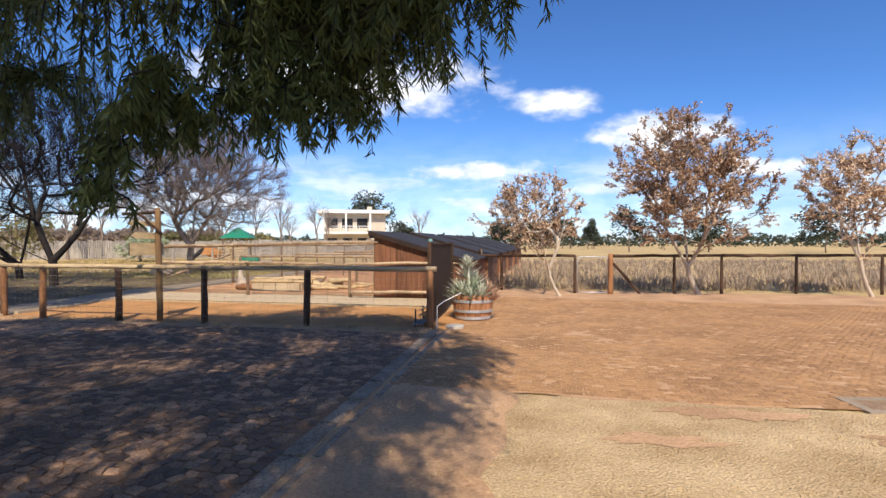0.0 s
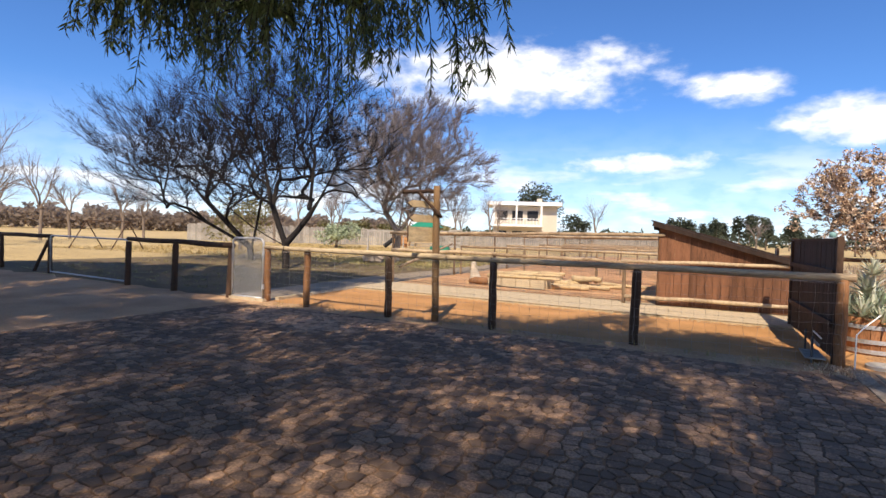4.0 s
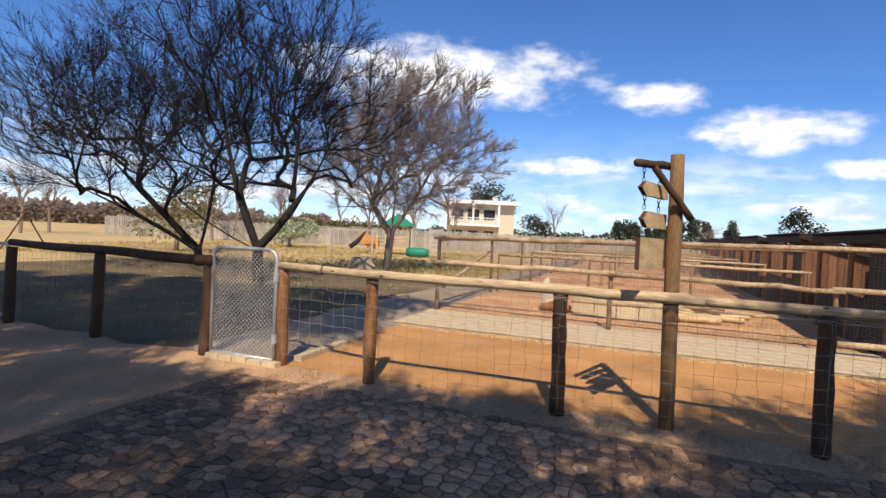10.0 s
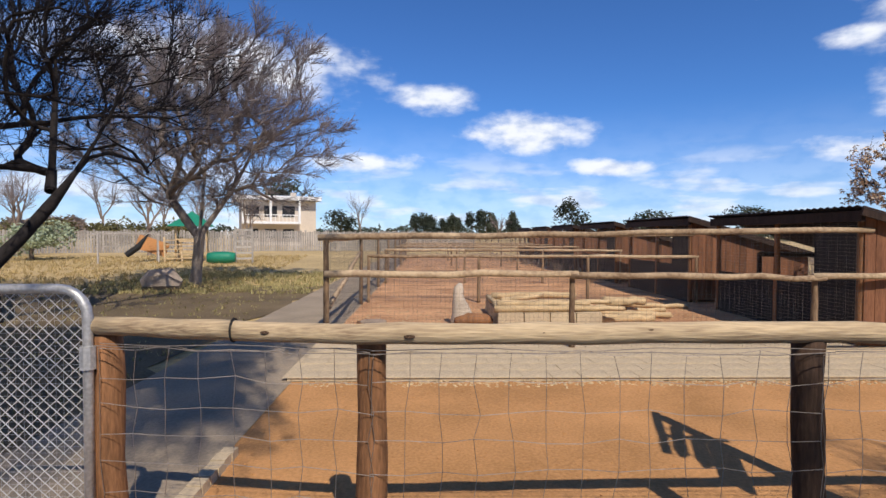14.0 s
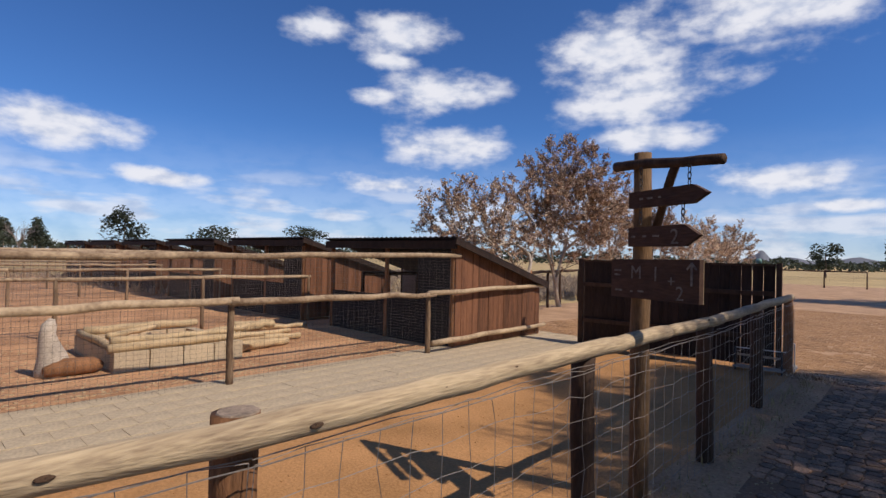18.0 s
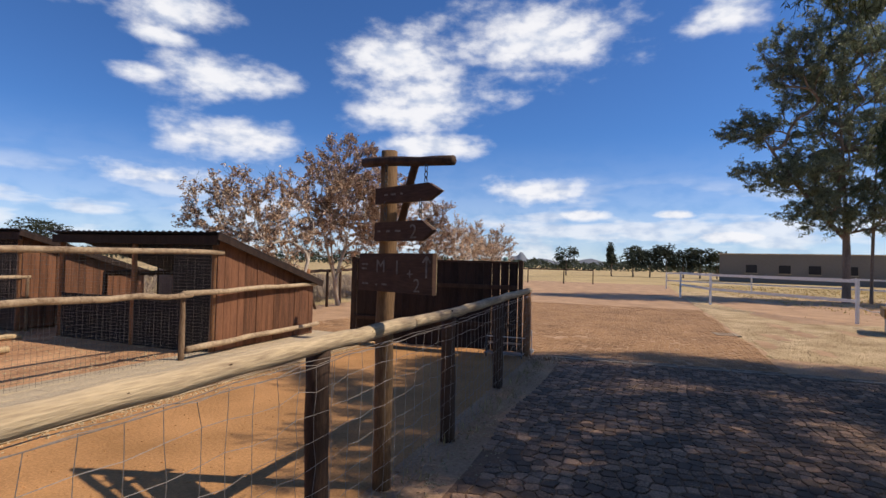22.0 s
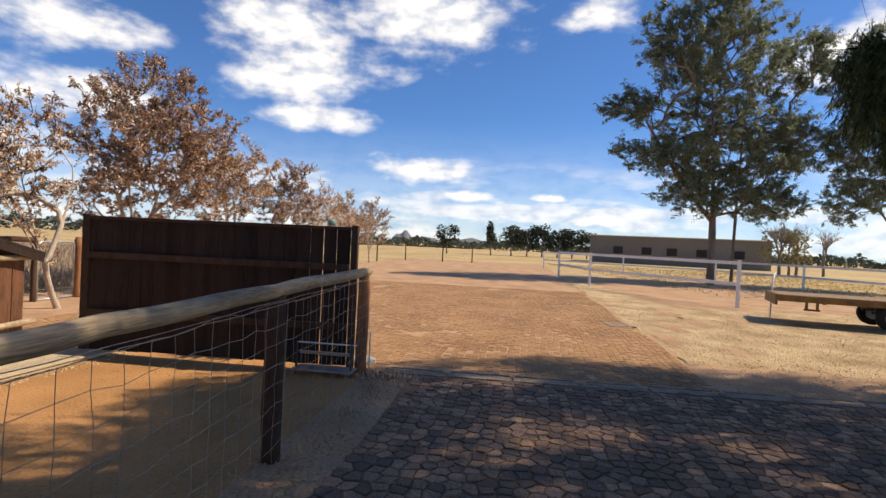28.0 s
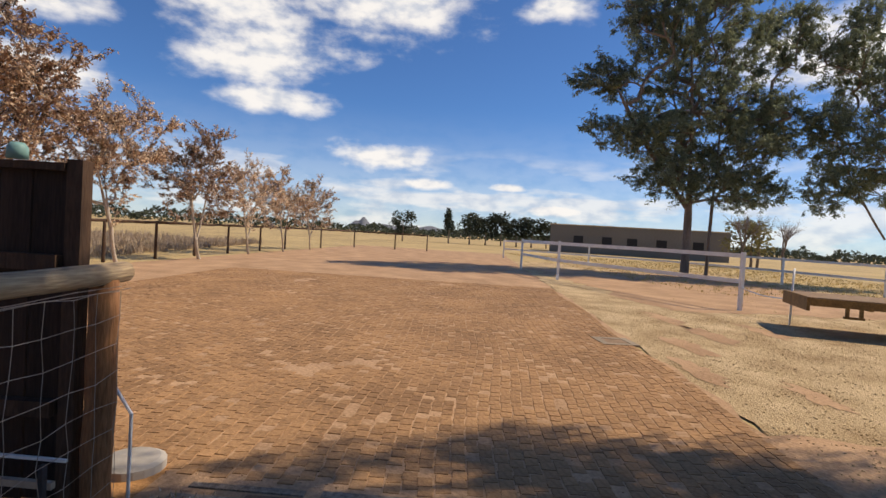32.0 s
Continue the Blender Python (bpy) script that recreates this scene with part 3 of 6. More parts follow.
def tube_gate(p, rz, w, h, r, diamond, label):
    """A gate of bent tube with wire netting."""
    rng = random.Random(9)
    g = thing("tube_gate", p, rz, label, "gate")
    pts, k, z0 = [], 0.12, 0.06
    for cx, cz, a0 in ((w - k, h - k, 0), (k, h - k, 90)):
        for i in range(6):
            a = radians(a0 + 18 * i)
            pts.append((cx + k * math.cos(a), 0, cz + k * math.sin(a)))
    pts = [(w, 0, z0)] + pts + [(0, 0, z0)]
    part("tube_frame", Geo().tube(pts, [r] * len(pts), 8), M_GALV, g, smooth=True)
    part("bottom_tube", Geo().tube([(0, 0, z0), (w, 0, z0)], [r] * 2, 8), M_GALV, g, smooth=True)
    n = Geo()
    d = 0.055 if diamond else 0.1
    if diamond:
        m = int((w + h) / d)
        for s in (1, -1):
            for i in range(m):
                a = -h + i * d
                x0, x1 = max(0, a), min(w, a + h)
                if x1 - x0 < 0.03:
                    continue
                za, zb = (x0 - a), (x1 - a)
                if s < 0:
                    q = [(w - x0, 0.012, z0 + za * (h - z0) / h), (w - x1, 0.012, z0 + zb * (h - z0) / h)]
                else:
                    q = [(x0, 0.016, z0 + za * (h - z0) / h), (x1, 0.016, z0 + zb * (h - z0) / h)]
                n.tube(q, [0.0022] * 2, 4, cap=False)
        part("fine_netting", wire_panel((0.02, 0.024, 0), (w - 0.02, 0.024, 0), z0, h - 0.03, 0.035, 0.028, 0.0007, rng, 0.001), M_GATEWIRE, g)
    else:
        n = wire_panel((0, 0.02, 0), (w, 0.02, 0), z0, h, d, d, 0.0012, rng)
    part("wire_netting", n, M_GATEWIRE if diamond else M_FINEWIRE, g)
    for z in (0.3, h - 0.3):
        part("hinge", Geo().tube([(w + 0.0, 0, z - 0.05), (w + 0.0, 0, z + 0.05)], [r * 1.5] * 2, 8), M_GALV, g)
    return g


tube_gate(uvz(-10.6, -0.06), AX, 0.9, 1.29, 0.022, True, "closed galvanised tube gate with diamond wire netting")
tube_gate(uvz(-18.55, 0.3), AX - 3.5, 4.1, 1.1, 0.022, False, "wide galvanised tube farm gate with netting")

# ---- poultry pens ----
PEN = 4.53                                             # length of one pen
FRONT_V = 4.36


def pen_front():
    rng = random.Random(21)
    f = thing("pen_fence", uvz(-9.57, 4.7), AX, "tall weathered pole fence with fine netting round a pen", "fence")
    pts = [(0, -0.1), (3.19, -0.36), (6.32, -0.42)]
    for i, (u, v) in enumerate(pts):
        h = 1.41 if i == 0 else 1.02 - 0.02 * i
        part("post", Geo().pole((u, v, -0.05), (u, v, h), 0.042, rng, wob=0.005), M_PENPOST, f, smooth=True)
    part("top_rail", Geo().pole((-0.1, -0.1, 1.43), (7.12, -0.36, 1.55), 0.043, rng, seg=10, wob=0.015), M_PENPOLE, f, smooth=True)
    part("rail", Geo().pole((0, -0.16, 0.95), (3.25, -0.43, 0.98), 0.05, rng, seg=8, wob=0.015), M_PENPOLE, f, smooth=True)
    part("rail", Geo().pole((3.15, -0.43, 0.96), (6.4, -0.49, 0.94), 0.045, rng, seg=8, wob=0.015), M_PENPOLE, f, smooth=True)
    part("rail", Geo().pole((6.25, -0.49, 0.96), (9.72, -0.4, 1.0), 0.042, rng, seg=8, wob=0.012), M_PENPOLE, f, smooth=True)
    part("low_rail", Geo().pole((6.35, -0.49, 0.18), (9.66, -0.42, 0.22), 0.045, rng, seg=8, wob=0.012), M_PENPOLE, f, smooth=True)
    part("wire_netting", wire_panel((0, -0.1, 0), (3.19, -0.36, 0), 0.02, 1.45, 0.06, 0.05, 0.0012, rng, 0.003), M_FINEWIRE, f)
    part("wire_netting", wire_panel((3.19, -0.36, 0), (7.05, -0.36, 0), 0.02, 1.5, 0.06, 0.05, 0.0012, rng, 0.003), M_FINEWIRE, f)
    return f


pen_front()


def pen_side():
    rng = random.Random(22)
    f = thing("pen_fence", uvz(-9.62, 4.9), AX, "long weathered side fence of the pens with netting", "fence")
    for k in range(8):
        z = gz(*uv(-9.6, 4.9 + 3.7 * k)) - gz(*uv(-9.62, 4.9))
        if k:
            part("post", Geo().pole((0, 3.7 * k, z - 0.05), (0, 3.7 * k, z + 1.41), 0.042, rng, wob=0.005), M_PENPOST, f, smooth=True)
        if k < 7:
            part("rail", Geo().pole((0, 3.7 * k, z + 1.4), (0, 3.7 * k + 3.75, z + 1.43), 0.05, rng, wob=0.012), M_PENPOLE, f, smooth=True)
            part("wire_netting", wire_panel((0, 3.7 * k, z), (0, 3.7 * k + 3.7, z + 0.04), 0.02, 1.4, 0.06, 0.05, 0.0012, rng, 0.003), M_FINEWIRE, f)
    part("brace", Geo().pole((0, 0.15, 0.45), (0, 3.5, 1.1), 0.04, rng, wob=0.01), M_PENPOLE, f, smooth=True)


pen_side()


def pen_divider(k):
    rng = random.Random(30 + k)
    v0 = FRONT_V + PEN * k
    f = thing("pen_divider_fence", uvz(-9.5, v0), AX, "low pole fence with netting between two pens", "fence", "pen dividers")
    for i in range(4):
        part("post", Geo().pole((2.35 * i, 0, -0.05), (2.35 * i, 0, 1.02), 0.038, rng, wob=0.005), M_PENPOST, f, smooth=True)
    for i in range(3):
        part("rail", Geo().pole((2.35 * i, 0, 1.0), (2.35 * i + 2.4, 0, 1.0), 0.04, rng, wob=0.012), M_PENPOLE, f, smooth=True)
    part("rail", Geo().pole((0, 0, 1.4), (7.0, 0, 1.48), 0.04, rng, wob=0.012, seg=9), M_PENPOLE, f, smooth=True)
    part("wire_netting", wire_panel((0, 0.02, 0), (6.95, 0.02, 0), 0.02, 1.4, 0.06, 0.05, 0.0013, rng, 0.003), M_WIRE, f)


for k in range(1, 6):
    pen_divider(k)


def shed(k):
    """A plank lean-to at the end of a pen, open to the pen under its sheet roof."""
    rng = random.Random(50 + k)
    v0 = FRONT_V + PEN * k
    s = thing("poultry_shed", uvz(-2.55, v0), AX, "brown plank poultry shed with a dark sheet roof", "shed", "poultry sheds")
    w, hp, hl, dep = 2.55, 1.78, 1.06, 3.45
    n = 17
    for i in range(n):
        x0 = w * i / n
        z1 = hp + (hl - hp) * (i + 0.5) / n
        g = Geo().box((x0 + w / n / 2, rng.uniform(-0.004, 0.004), z1 / 2 + 0.03), (w / n - 0.006, 0.022, z1 - 0.06))
        part("plank", g, M_PLANK, s)
    for x, y in ((0.0, 0.05), (w, 0.05), (0.0, dep), (w, dep), (0.0, dep * 0.5)):
        h = hp if x == 0 else hl
        part("post", Geo().pole((x, y, -0.05), (x, y, h), 0.05, rng, wob=0.004), M_POST, s, smooth=True)
    for i in range(18):
        y0 = 0.1 + i * (dep - 0.1) / 18
        part("plank", Geo().box((w + 0.02, y0 + 0.09, hl / 2), (0.022, (dep - 0.1) / 18 - 0.006, hl - 0.06)), M_PLANK, s)
    g = Geo()
    tilt = math.atan2(hl - hp, w)
    ln = math.hypot(w, hp - hl) + 0.3
    nc = 60
    for i in range(nc):
        y = -0.15 + (dep + 0.35) * i / nc
        zz = 0.012 * (1 if i % 2 else -1)
        for x in (-0.18, w + 0.14):
            zb = hp + math.tan(tilt) * x + 0.05 + zz
            g.v.append((x, y, zb))
    for i in range(nc - 1):
        a = 2 * i
        g.f.append((a, a + 1, a + 3, a + 2))
    r = part("roof_sheet", g, M_ROOF, s)
    sol = r.modifiers.new("thick", "SOLIDIFY")
    sol.thickness = 0.008
    m = Matrix.Rotation(-tilt, 3, "Y")
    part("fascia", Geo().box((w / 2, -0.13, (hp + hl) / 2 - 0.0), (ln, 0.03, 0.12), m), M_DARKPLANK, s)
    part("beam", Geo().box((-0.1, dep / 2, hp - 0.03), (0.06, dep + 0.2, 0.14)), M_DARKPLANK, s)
    part("wire_netting", wire_panel((-0.06, 0.05, 0), (-0.06, dep, 0), 0.02, hp - 0.1, 0.16, 0.05, 0.0013, rng, 0.0015), M_WIRE, s)
    part("cloth_and_shade", Geo().box((-0.02, 0.46, (hp - 0.1) / 2), (0.006, 0.8, hp - 0.12)), M_CLOTHSHADE, s, "black sheet behind the netting for cloth and painted shade")
    # this low sheet stands in for the shed's shadow and the shaded ground
    part("cloth_and_shade", Geo().box((-0.02, (dep + 0.86) / 2, 0.41), (0.006, dep - 0.86, 0.8)), M_CLOTHSHADE, s, "black sheet behind the netting for cloth and painted shade")
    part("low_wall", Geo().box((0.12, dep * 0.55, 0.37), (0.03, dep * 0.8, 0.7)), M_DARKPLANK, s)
    return s


for k in range(6):
    shed(k)


def gate_kerb():
    """Pale bricks laid under the small gate and along the near end of the path's edge."""
    rng = random.Random(19)
    k = thing("brick_threshold", uvz(-10.6, -0.1), AX, "row of pale worn bricks under the small gate", "threshold")
    for i in range(5):
        part("brick", Geo().box((0.1 + 0.2 * i, rng.uniform(-0.006, 0.006), 0.02 + rng.uniform(-0.004, 0.004)), (0.192, 0.11, 0.07), taper=0.96), M_CONC, k)
    k = thing("kerb_row", uvz(-9.57, 0.2), AX, "row of pale kerb bricks beside the concrete path", "kerb")
    for i in range(9):
        part("brick", Geo().box((rng.uniform(-0.004, 0.004), 0.06 + 0.115 * i, 0.03 + rng.uniform(-0.004, 0.004)), (0.1, 0.108, 0.09), taper=0.96), M_CONC, k)


gate_kerb()


def raised_bed():
    rng = random.Random(77)
    b = thing("raised_bed", uvz(-7.14, 5.85), AX, "low raised bed of pale concrete blocks with earth", "raised bed")
    dep = 1.75
    for i in range(4):
        for y in (0, dep):
            part("block", Geo().box((0.2 + 0.41 * i, y, 0.13), (0.398, 0.14, 0.24), taper=0.985), M_CONC, b)
    for i in range(4):
        for x in (0.07, 1.58):
            part("block", Geo().box((x, 0.27 + 0.4 * i, 0.13), (0.14, 0.388, 0.24), taper=0.985), M_CONC, b)
    part("earth", Geo().box((0.82, dep / 2, 0.1), (1.4, dep - 0.15, 0.18)), M_PENDIRT, b)
    part("rim_beam", Geo().pole((-0.05, 0.0, 0.3), (1.35, 0.04, 0.31), 0.058, rng, n=9), M_LOG, b, smooth=True)
    part("rim_beam", Geo().pole((0.1, dep, 0.31), (1.7, dep - 0.03, 0.33), 0.07, rng, n=9), M_LOG, b, smooth=True)
    part("rim_beam", Geo().pole((0.04, 0.1, 0.3), (0.04, dep, 0.3), 0.055, rng, n=8), M_LOG, b, smooth=True)
    part("cover_board", Geo().box((0.85, 0.5, 0.3), (1.3, 0.35, 0.03), Matrix.Rotation(0.12, 3, "Z") @ Matrix.Rotation(-0.3, 3, "X")), M_PALISADE, b, "grey split slab leaning across the bed")
    for i, (x, y, z, a, ln, r, w) in enumerate(((0.75, 0.12, 0.37, 3, 1.5, 0.06, 0.02), (1.55, 0.1, 0.3, -6, 0.95, 0.055, 0.02), (1.5, 0.35, 0.36, 14, 0.9, 0.05, 0.03), (2.2, 0.4, 0.08, 12, 1.0, 0.08, 0.03), (2.55, 0.95, 0.07, -8, 1.2, 0.07, 0.03),
                                                (2.05, 1.15, 0.12, 25, 1.0, 0.13, 0.05), (2.45, 1.2, 0.26, 10, 0.8, 0.1, 0.05), (2.75, 1.5, 0.06, 4, 1.2, 0.06, 0.02), (3.3, 2.2, 0.06, -12, 1.5, 0.06, 0.02), (0.6, 1.2, 0.33, 40, 1.1, 0.05, 0.03))):
        x0, y0 = uv(-7.14 + x, 5.85 + y)
        q = thing("log", (x0, y0, gz(x0, y0) + z), AX + a, "split pale timber log lying by the raised bed", "log", "logs in the pen")
        part("log", Geo().pole((-ln / 2, 0, 0), (ln / 2, 0, 0), r, rng, n=9, seg=7, wob=w * 0.6, taper=0.7), M_LOG, q, smooth=True)


raised_bed()

def hatch_board():
    x, y = uv(-0.1, 8.05)
    b = thing("hatch_board", (x, y, gz(x, y) - 0.01), AX + 90, "tan board hatch standing between two poultry sheds", "hatch")
    part("panel", Geo().box((0, 0, 0.87), (0.52, 0.03, 0.86)), M_BOARD, b)
    for u in (-0.27, 0.27):
        part("post", Geo().box((u, 0, 0.66), (0.05, 0.05, 1.32)), M_DARKPOST, b)


hatch_board()

# ---- signpost ----


def signpost():
    rng = random.Random(80)
    s = thing("signpost", uvz(-5.65, -0.07), 0, "wooden signpost with hanging arrow boards by the fence", "signpost")
    part("post", Geo().pole((0, 0, -0.05), (-0.03, 0, 2.31), 0.062, rng, n=12, wob=0.006, taper=0.9), M_SIGNPOST, s, smooth=True)
    d = Vector((-0.48, -0.88, 0)).normalized()
    a = math.degrees(math.atan2(d.y, d.x))
    fr = Matrix.Rotation(radians(a), 4, "Z")

    def loc(x, y, z):
        return fr @ Vector((x, y, z))

    part("arm", Geo().pole(loc(-0.14, -0.11, 2.23), loc(0.66, -0.11, 2.165), 0.035, rng, n=10, wob=0.006), M_DARKPOST, s, smooth=True)
    part("brace", Geo().pole(loc(0.0, 0.1, 1.78), loc(0.36, -0.11, 2.2), 0.03, rng, n=8, wob=0.004), M_DARKPOST, s, smooth=True)

    def chain(parent, x, z0, z1):
        g = Geo()
        n = max(2, round((z1 - z0) / 0.035))
        for i in range(n):
            z = z0 + (z1 - z0) * (i + 0.5) / n
            k = Vector((0.011, 0, 0)) if i % 2 else Vector((0, 0.011, 0))
            ring = [Vector((x, 0, z)) + k * math.cos(a * math.pi / 4) + Vector((0, 0, 0.024)) * math.sin(a * math.pi / 4) for a in range(9)]
            g.tube(ring, [0.0035] * 9, 4, cap=False)
        part("chain", g, M_FINEWIRE, parent)

    def board(name, z, x0, ln, hh, arrow, y):
        k = 0.1 if arrow else 0.0
        out = [(x0, -hh / 2), (x0 + ln - k, -hh / 2)] + ([(x0 + ln, 0.0)] if arrow else []) + [(x0 + ln - k, hh / 2), (x0, hh / 2 - 0.006)]
        b = part(name, Geo().poly(out, 0.035), M_SIGN, s, at=Matrix.Translation(loc(0, y, z)) @ fr)
        # tan plate paints the sunlit side brighter than the dark board
        part("sunlit_face", Geo().poly(out, 0.003), M_LOG, b, "board face with sunlight put into its paler colour", at=Matrix.Translation((0, 0.036, 0)))
        return b

    b1 = board("arrow_board", 1.99, 0.0, 0.58, 0.11, True, -0.13)
    b2 = board("arrow_board", 1.75, 0.0, 0.53, 0.13, True, -0.13)
    b3 = board("direction_board", 1.48, -0.14, 0.68, 0.255, False, -0.135)
    chain(b1, 0.1, 0.05, 0.2)
    chain(b1, 0.46, 0.05, 0.2)
    chain(b2, 0.1, 0.08, 0.19)
    chain(b2, 0.42, 0.08, 0.19)

    def letters(b, text, x, z, size):
        """Faded painted letters on the shaded face of a board."""
        cu = bpy.data.curves.new("lettering", "FONT")
        cu.body, cu.size, cu.extrude = text, size, 0.001
        tmp = bpy.data.objects.new("lettering", cu)
        scene.collection.objects.link(tmp)
        me = bpy.data.meshes.new_from_object(tmp.evaluated_get(bpy.context.evaluated_depsgraph_get()))
        bpy.data.objects.remove(tmp)
        me.materials.clear()
        me.materials.append(M_LETTER)
        ob = new("lettering", me)
        ob.parent = b
        ob.matrix_basis = Matrix.Translation((x, -0.002, z)) @ pose(0, 0, 0, 90, 0, 0)

    letters(b2, "2", 0.33, -0.05, 0.13)
    letters(b3, "M", 0.03, 0.0, 0.12)
    letters(b3, "1", 0.2, -0.01, 0.13)
    letters(b3, "+", 0.32, -0.04, 0.1)
    g = Geo().box((0.49, -0.002, 0.04), (0.014, 0.003, 0.13))
    for sx in (-1, 1):
        g.box((0.49 + 0.016 * sx, -0.002, 0.088), (0.012, 0.003, 0.05), Matrix.Rotation(-0.7 * sx, 3, "Y"))
    part("painted_arrow", g, M_LETTER, b3)
    letters(b3, "2", 0.38, -0.115, 0.12)
    for b, bars in ((b1, ((0.09, 0.0, 0.03), (0.15, 0.0, 0.045), (0.24, 0.0, 0.02))), (b2, ((0.03, 0.0, 0.03), (0.12, 0.0, 0.03), (0.2, 0.0, 0.05))), (b3, ((-0.11, 0.05, 0.06), (-0.11, 0.02, 0.05), (-0.1, -0.08, 0.06), (0.03, -0.085, 0.02), (0.09, -0.08, 0.05)))):
        for x, z, w in bars:
            part("painted_mark", Geo().box((x + w / 2, -0.002, z), (w, 0.002, 0.012)), M_LETTER, b)
    pts = [loc(0.078 * math.cos(a * 0.5236), 0.078 * math.sin(a * 0.5236), 1.08) for a in range(13)]
    part("strap", Geo().tube(pts, [0.014] * 13, 5), M_RUBBER, s)
    return s


signpost()

# ---- screen gate and planter ----


def screen_panel():
    rng = random.Random(90)
    s = thing("plank_screen_gate", uvz(-0.06, 0.24), AX + 93, "dark brown plank screen gate hung on a steel frame", "gate")
    ln, n = 3.0, 20
    for i in range(n):
        gap = 0.014 if i in (1, 2) else 0.004
        g = Geo().box((ln * (i + 0.5) / n, rng.uniform(-0.003, 0.003), 0.82), (ln / n - gap, 0.024, 1.5 + rng.uniform(-0.01, 0.01)))
        part("plank", g, M_DARKPLANK, s)
    for z in (0.5, 1.15):
        part("rail", Geo().box((ln / 2, 0.04, z), (ln, 0.05, 0.07)), M_DARKPOST, s)
    part("top_cap", Geo().box((ln / 2, 0.01, 1.575), (ln + 0.02, 0.07, 0.035)), M_DARKPOST, s)
    part("post", Geo().box((ln + 0.06, 0, 0.8), (0.09, 0.09, 1.62)), M_DARKPOST, s)
    part("post", Geo().box((-0.05, 0, 0.8), (0.07, 0.07, 1.62)), M_DARKPOST, s)
    return s


screen_panel()


def aloe(x, y, z, size, rng):
    """A rosette of thick pointed leaves that arch up and out, on a short stem."""
    g = Geo()
    g.tube([(x * 0.7, y * 0.7, -0.02), (x, y, z)], [0.03, 0.025], 6)
    n = 30
    for i in range(n):
        f = i / n
        a = i * 2.4 + rng.uniform(-0.2, 0.2)
        out, up = Vector((math.cos(a), math.sin(a), 0)), Vector((0, 0, 1))
        rise = 1.35 - 1.25 * (1 - f) + rng.uniform(-0.1, 0.1)
        ln = size * (0.4 - 0.16 * f) * rng.uniform(0.85, 1.15)
        side = out.cross(up)
        c = Vector((x, y, z - 0.05 + 0.1 * f))
        k = len(g.v)
        d = (out * math.cos(rise) + up * math.sin(rise)).normalized()
        q = c.copy()
        for j, (w, th) in enumerate(((0.026, 0.007), (0.03, 0.009), (0.022, 0.007), (0.011, 0.004), (0.001, 0.001))):
            nrm = d.cross(side).normalized()
            for e in (side * w - nrm * 0.4 * w, nrm * th, side * -w - nrm * 0.4 * w, nrm * -th):
                g.v.append(tuple(q + e * (0.6 + 0.4 * size)))
            q = q + d * (ln / 4)
            d = (d + up * (0.16 if j < 2 else -0.05) + out * 0.05).normalized()
        for j in range(4):
            for e in range(4):
                b = k + 4 * j
                g.f.append((b + e, b + (e + 1) % 4, b + 4 + (e + 1) % 4, b + 4 + e))
    return g


def planter():
    rng = random.Random(95)
    x, y = uv(0.58, 1.45)
    p = thing("barrel_planter", (x, y, 0), 0, "half wine barrel planter of weathered oak staves", "planter")
    n = 22
    prof = [(0.345, 0.0), (0.40, 0.2), (0.425, 0.38), (0.42, 0.52)]
    for i in range(n):
        a0, a1 = 2 * math.pi * i / n + 0.01, 2 * math.pi * (i + 1) / n - 0.01
        g = Geo()
        for r, z in prof:
            for a, q in ((a0, r), (a1, r), (a1, r - 0.025), (a0, r - 0.025)):
                g.v.append((q * math.cos(a), q * math.sin(a), z))
        for k in range(3):
            for e in range(4):
                g.f.append((k * 4 + e, k * 4 + (e + 1) % 4, k * 4 + 4 + (e + 1) % 4, k * 4 + 4 + e))
        g.f += [(3, 2, 1, 0), (12, 13, 14, 15)]
        part("stave", g, M_STAVE, p)
    for z, r in ((0.06, 0.368), (0.2, 0.405), (0.4, 0.43)):
        g = Geo()
        for i in range(33):
            c, sn = math.cos(2 * math.pi * i / 32), math.sin(2 * math.pi * i / 32)
            for q, dz in ((r - 0.006, -0.028), (r + 0.003, -0.028), (r + 0.005, 0.028), (r - 0.004, 0.028)):
                g.v.append((q * c, q * sn, z + dz))
        for i in range(32):
            for e in range(4):
                g.f.append((4 * i + e, 4 * i + (e + 1) % 4, 4 * i + 4 + (e + 1) % 4, 4 * i + 4 + e))
        part("hoop", g, M_GALV, p)
    g = Geo()
    g.tube([(0, 0, 0.42), (0, 0, 0.47)], [0.39, 0.38], 20)
    part("soil", g, M_PENDIRT, p)
    x, y = uv(0.58, 1.45)
    for kind, spots, m, label in (
            ("green", ((0.0, -0.1, 0.62, 1.15), (-0.22, -0.2, 0.55, 1.0), (0.18, -0.26, 0.52, 1.0), (-0.3, 0.12, 0.6, 0.9), (0.05, 0.22, 0.72, 1.05), (-0.12, -0.02, 0.9, 1.0), (-0.05, -0.36, 0.48, 0.8), (-0.36, -0.1, 0.45, 0.75), (-0.1, -0.18, 1.15, 0.7)), M_ALOE, "clump of pale grey-green aloe rosettes growing in the barrel"),
            ("red", ((0.33, -0.08, 0.55, 0.95), (0.3, 0.16, 0.62, 0.8), (0.42, -0.2, 0.46, 0.65)), M_ALOERED, "clump of reddish aloe rosettes growing in the barrel")):
        s = thing("aloe_plant", (x, y, 0.46), 0, label, "plant")
        for cx, cy, cz, sz in spots:
            part("rosette", aloe(cx, cy, cz - 0.46, sz, rng), m, s)


planter()

# ---- trees ----


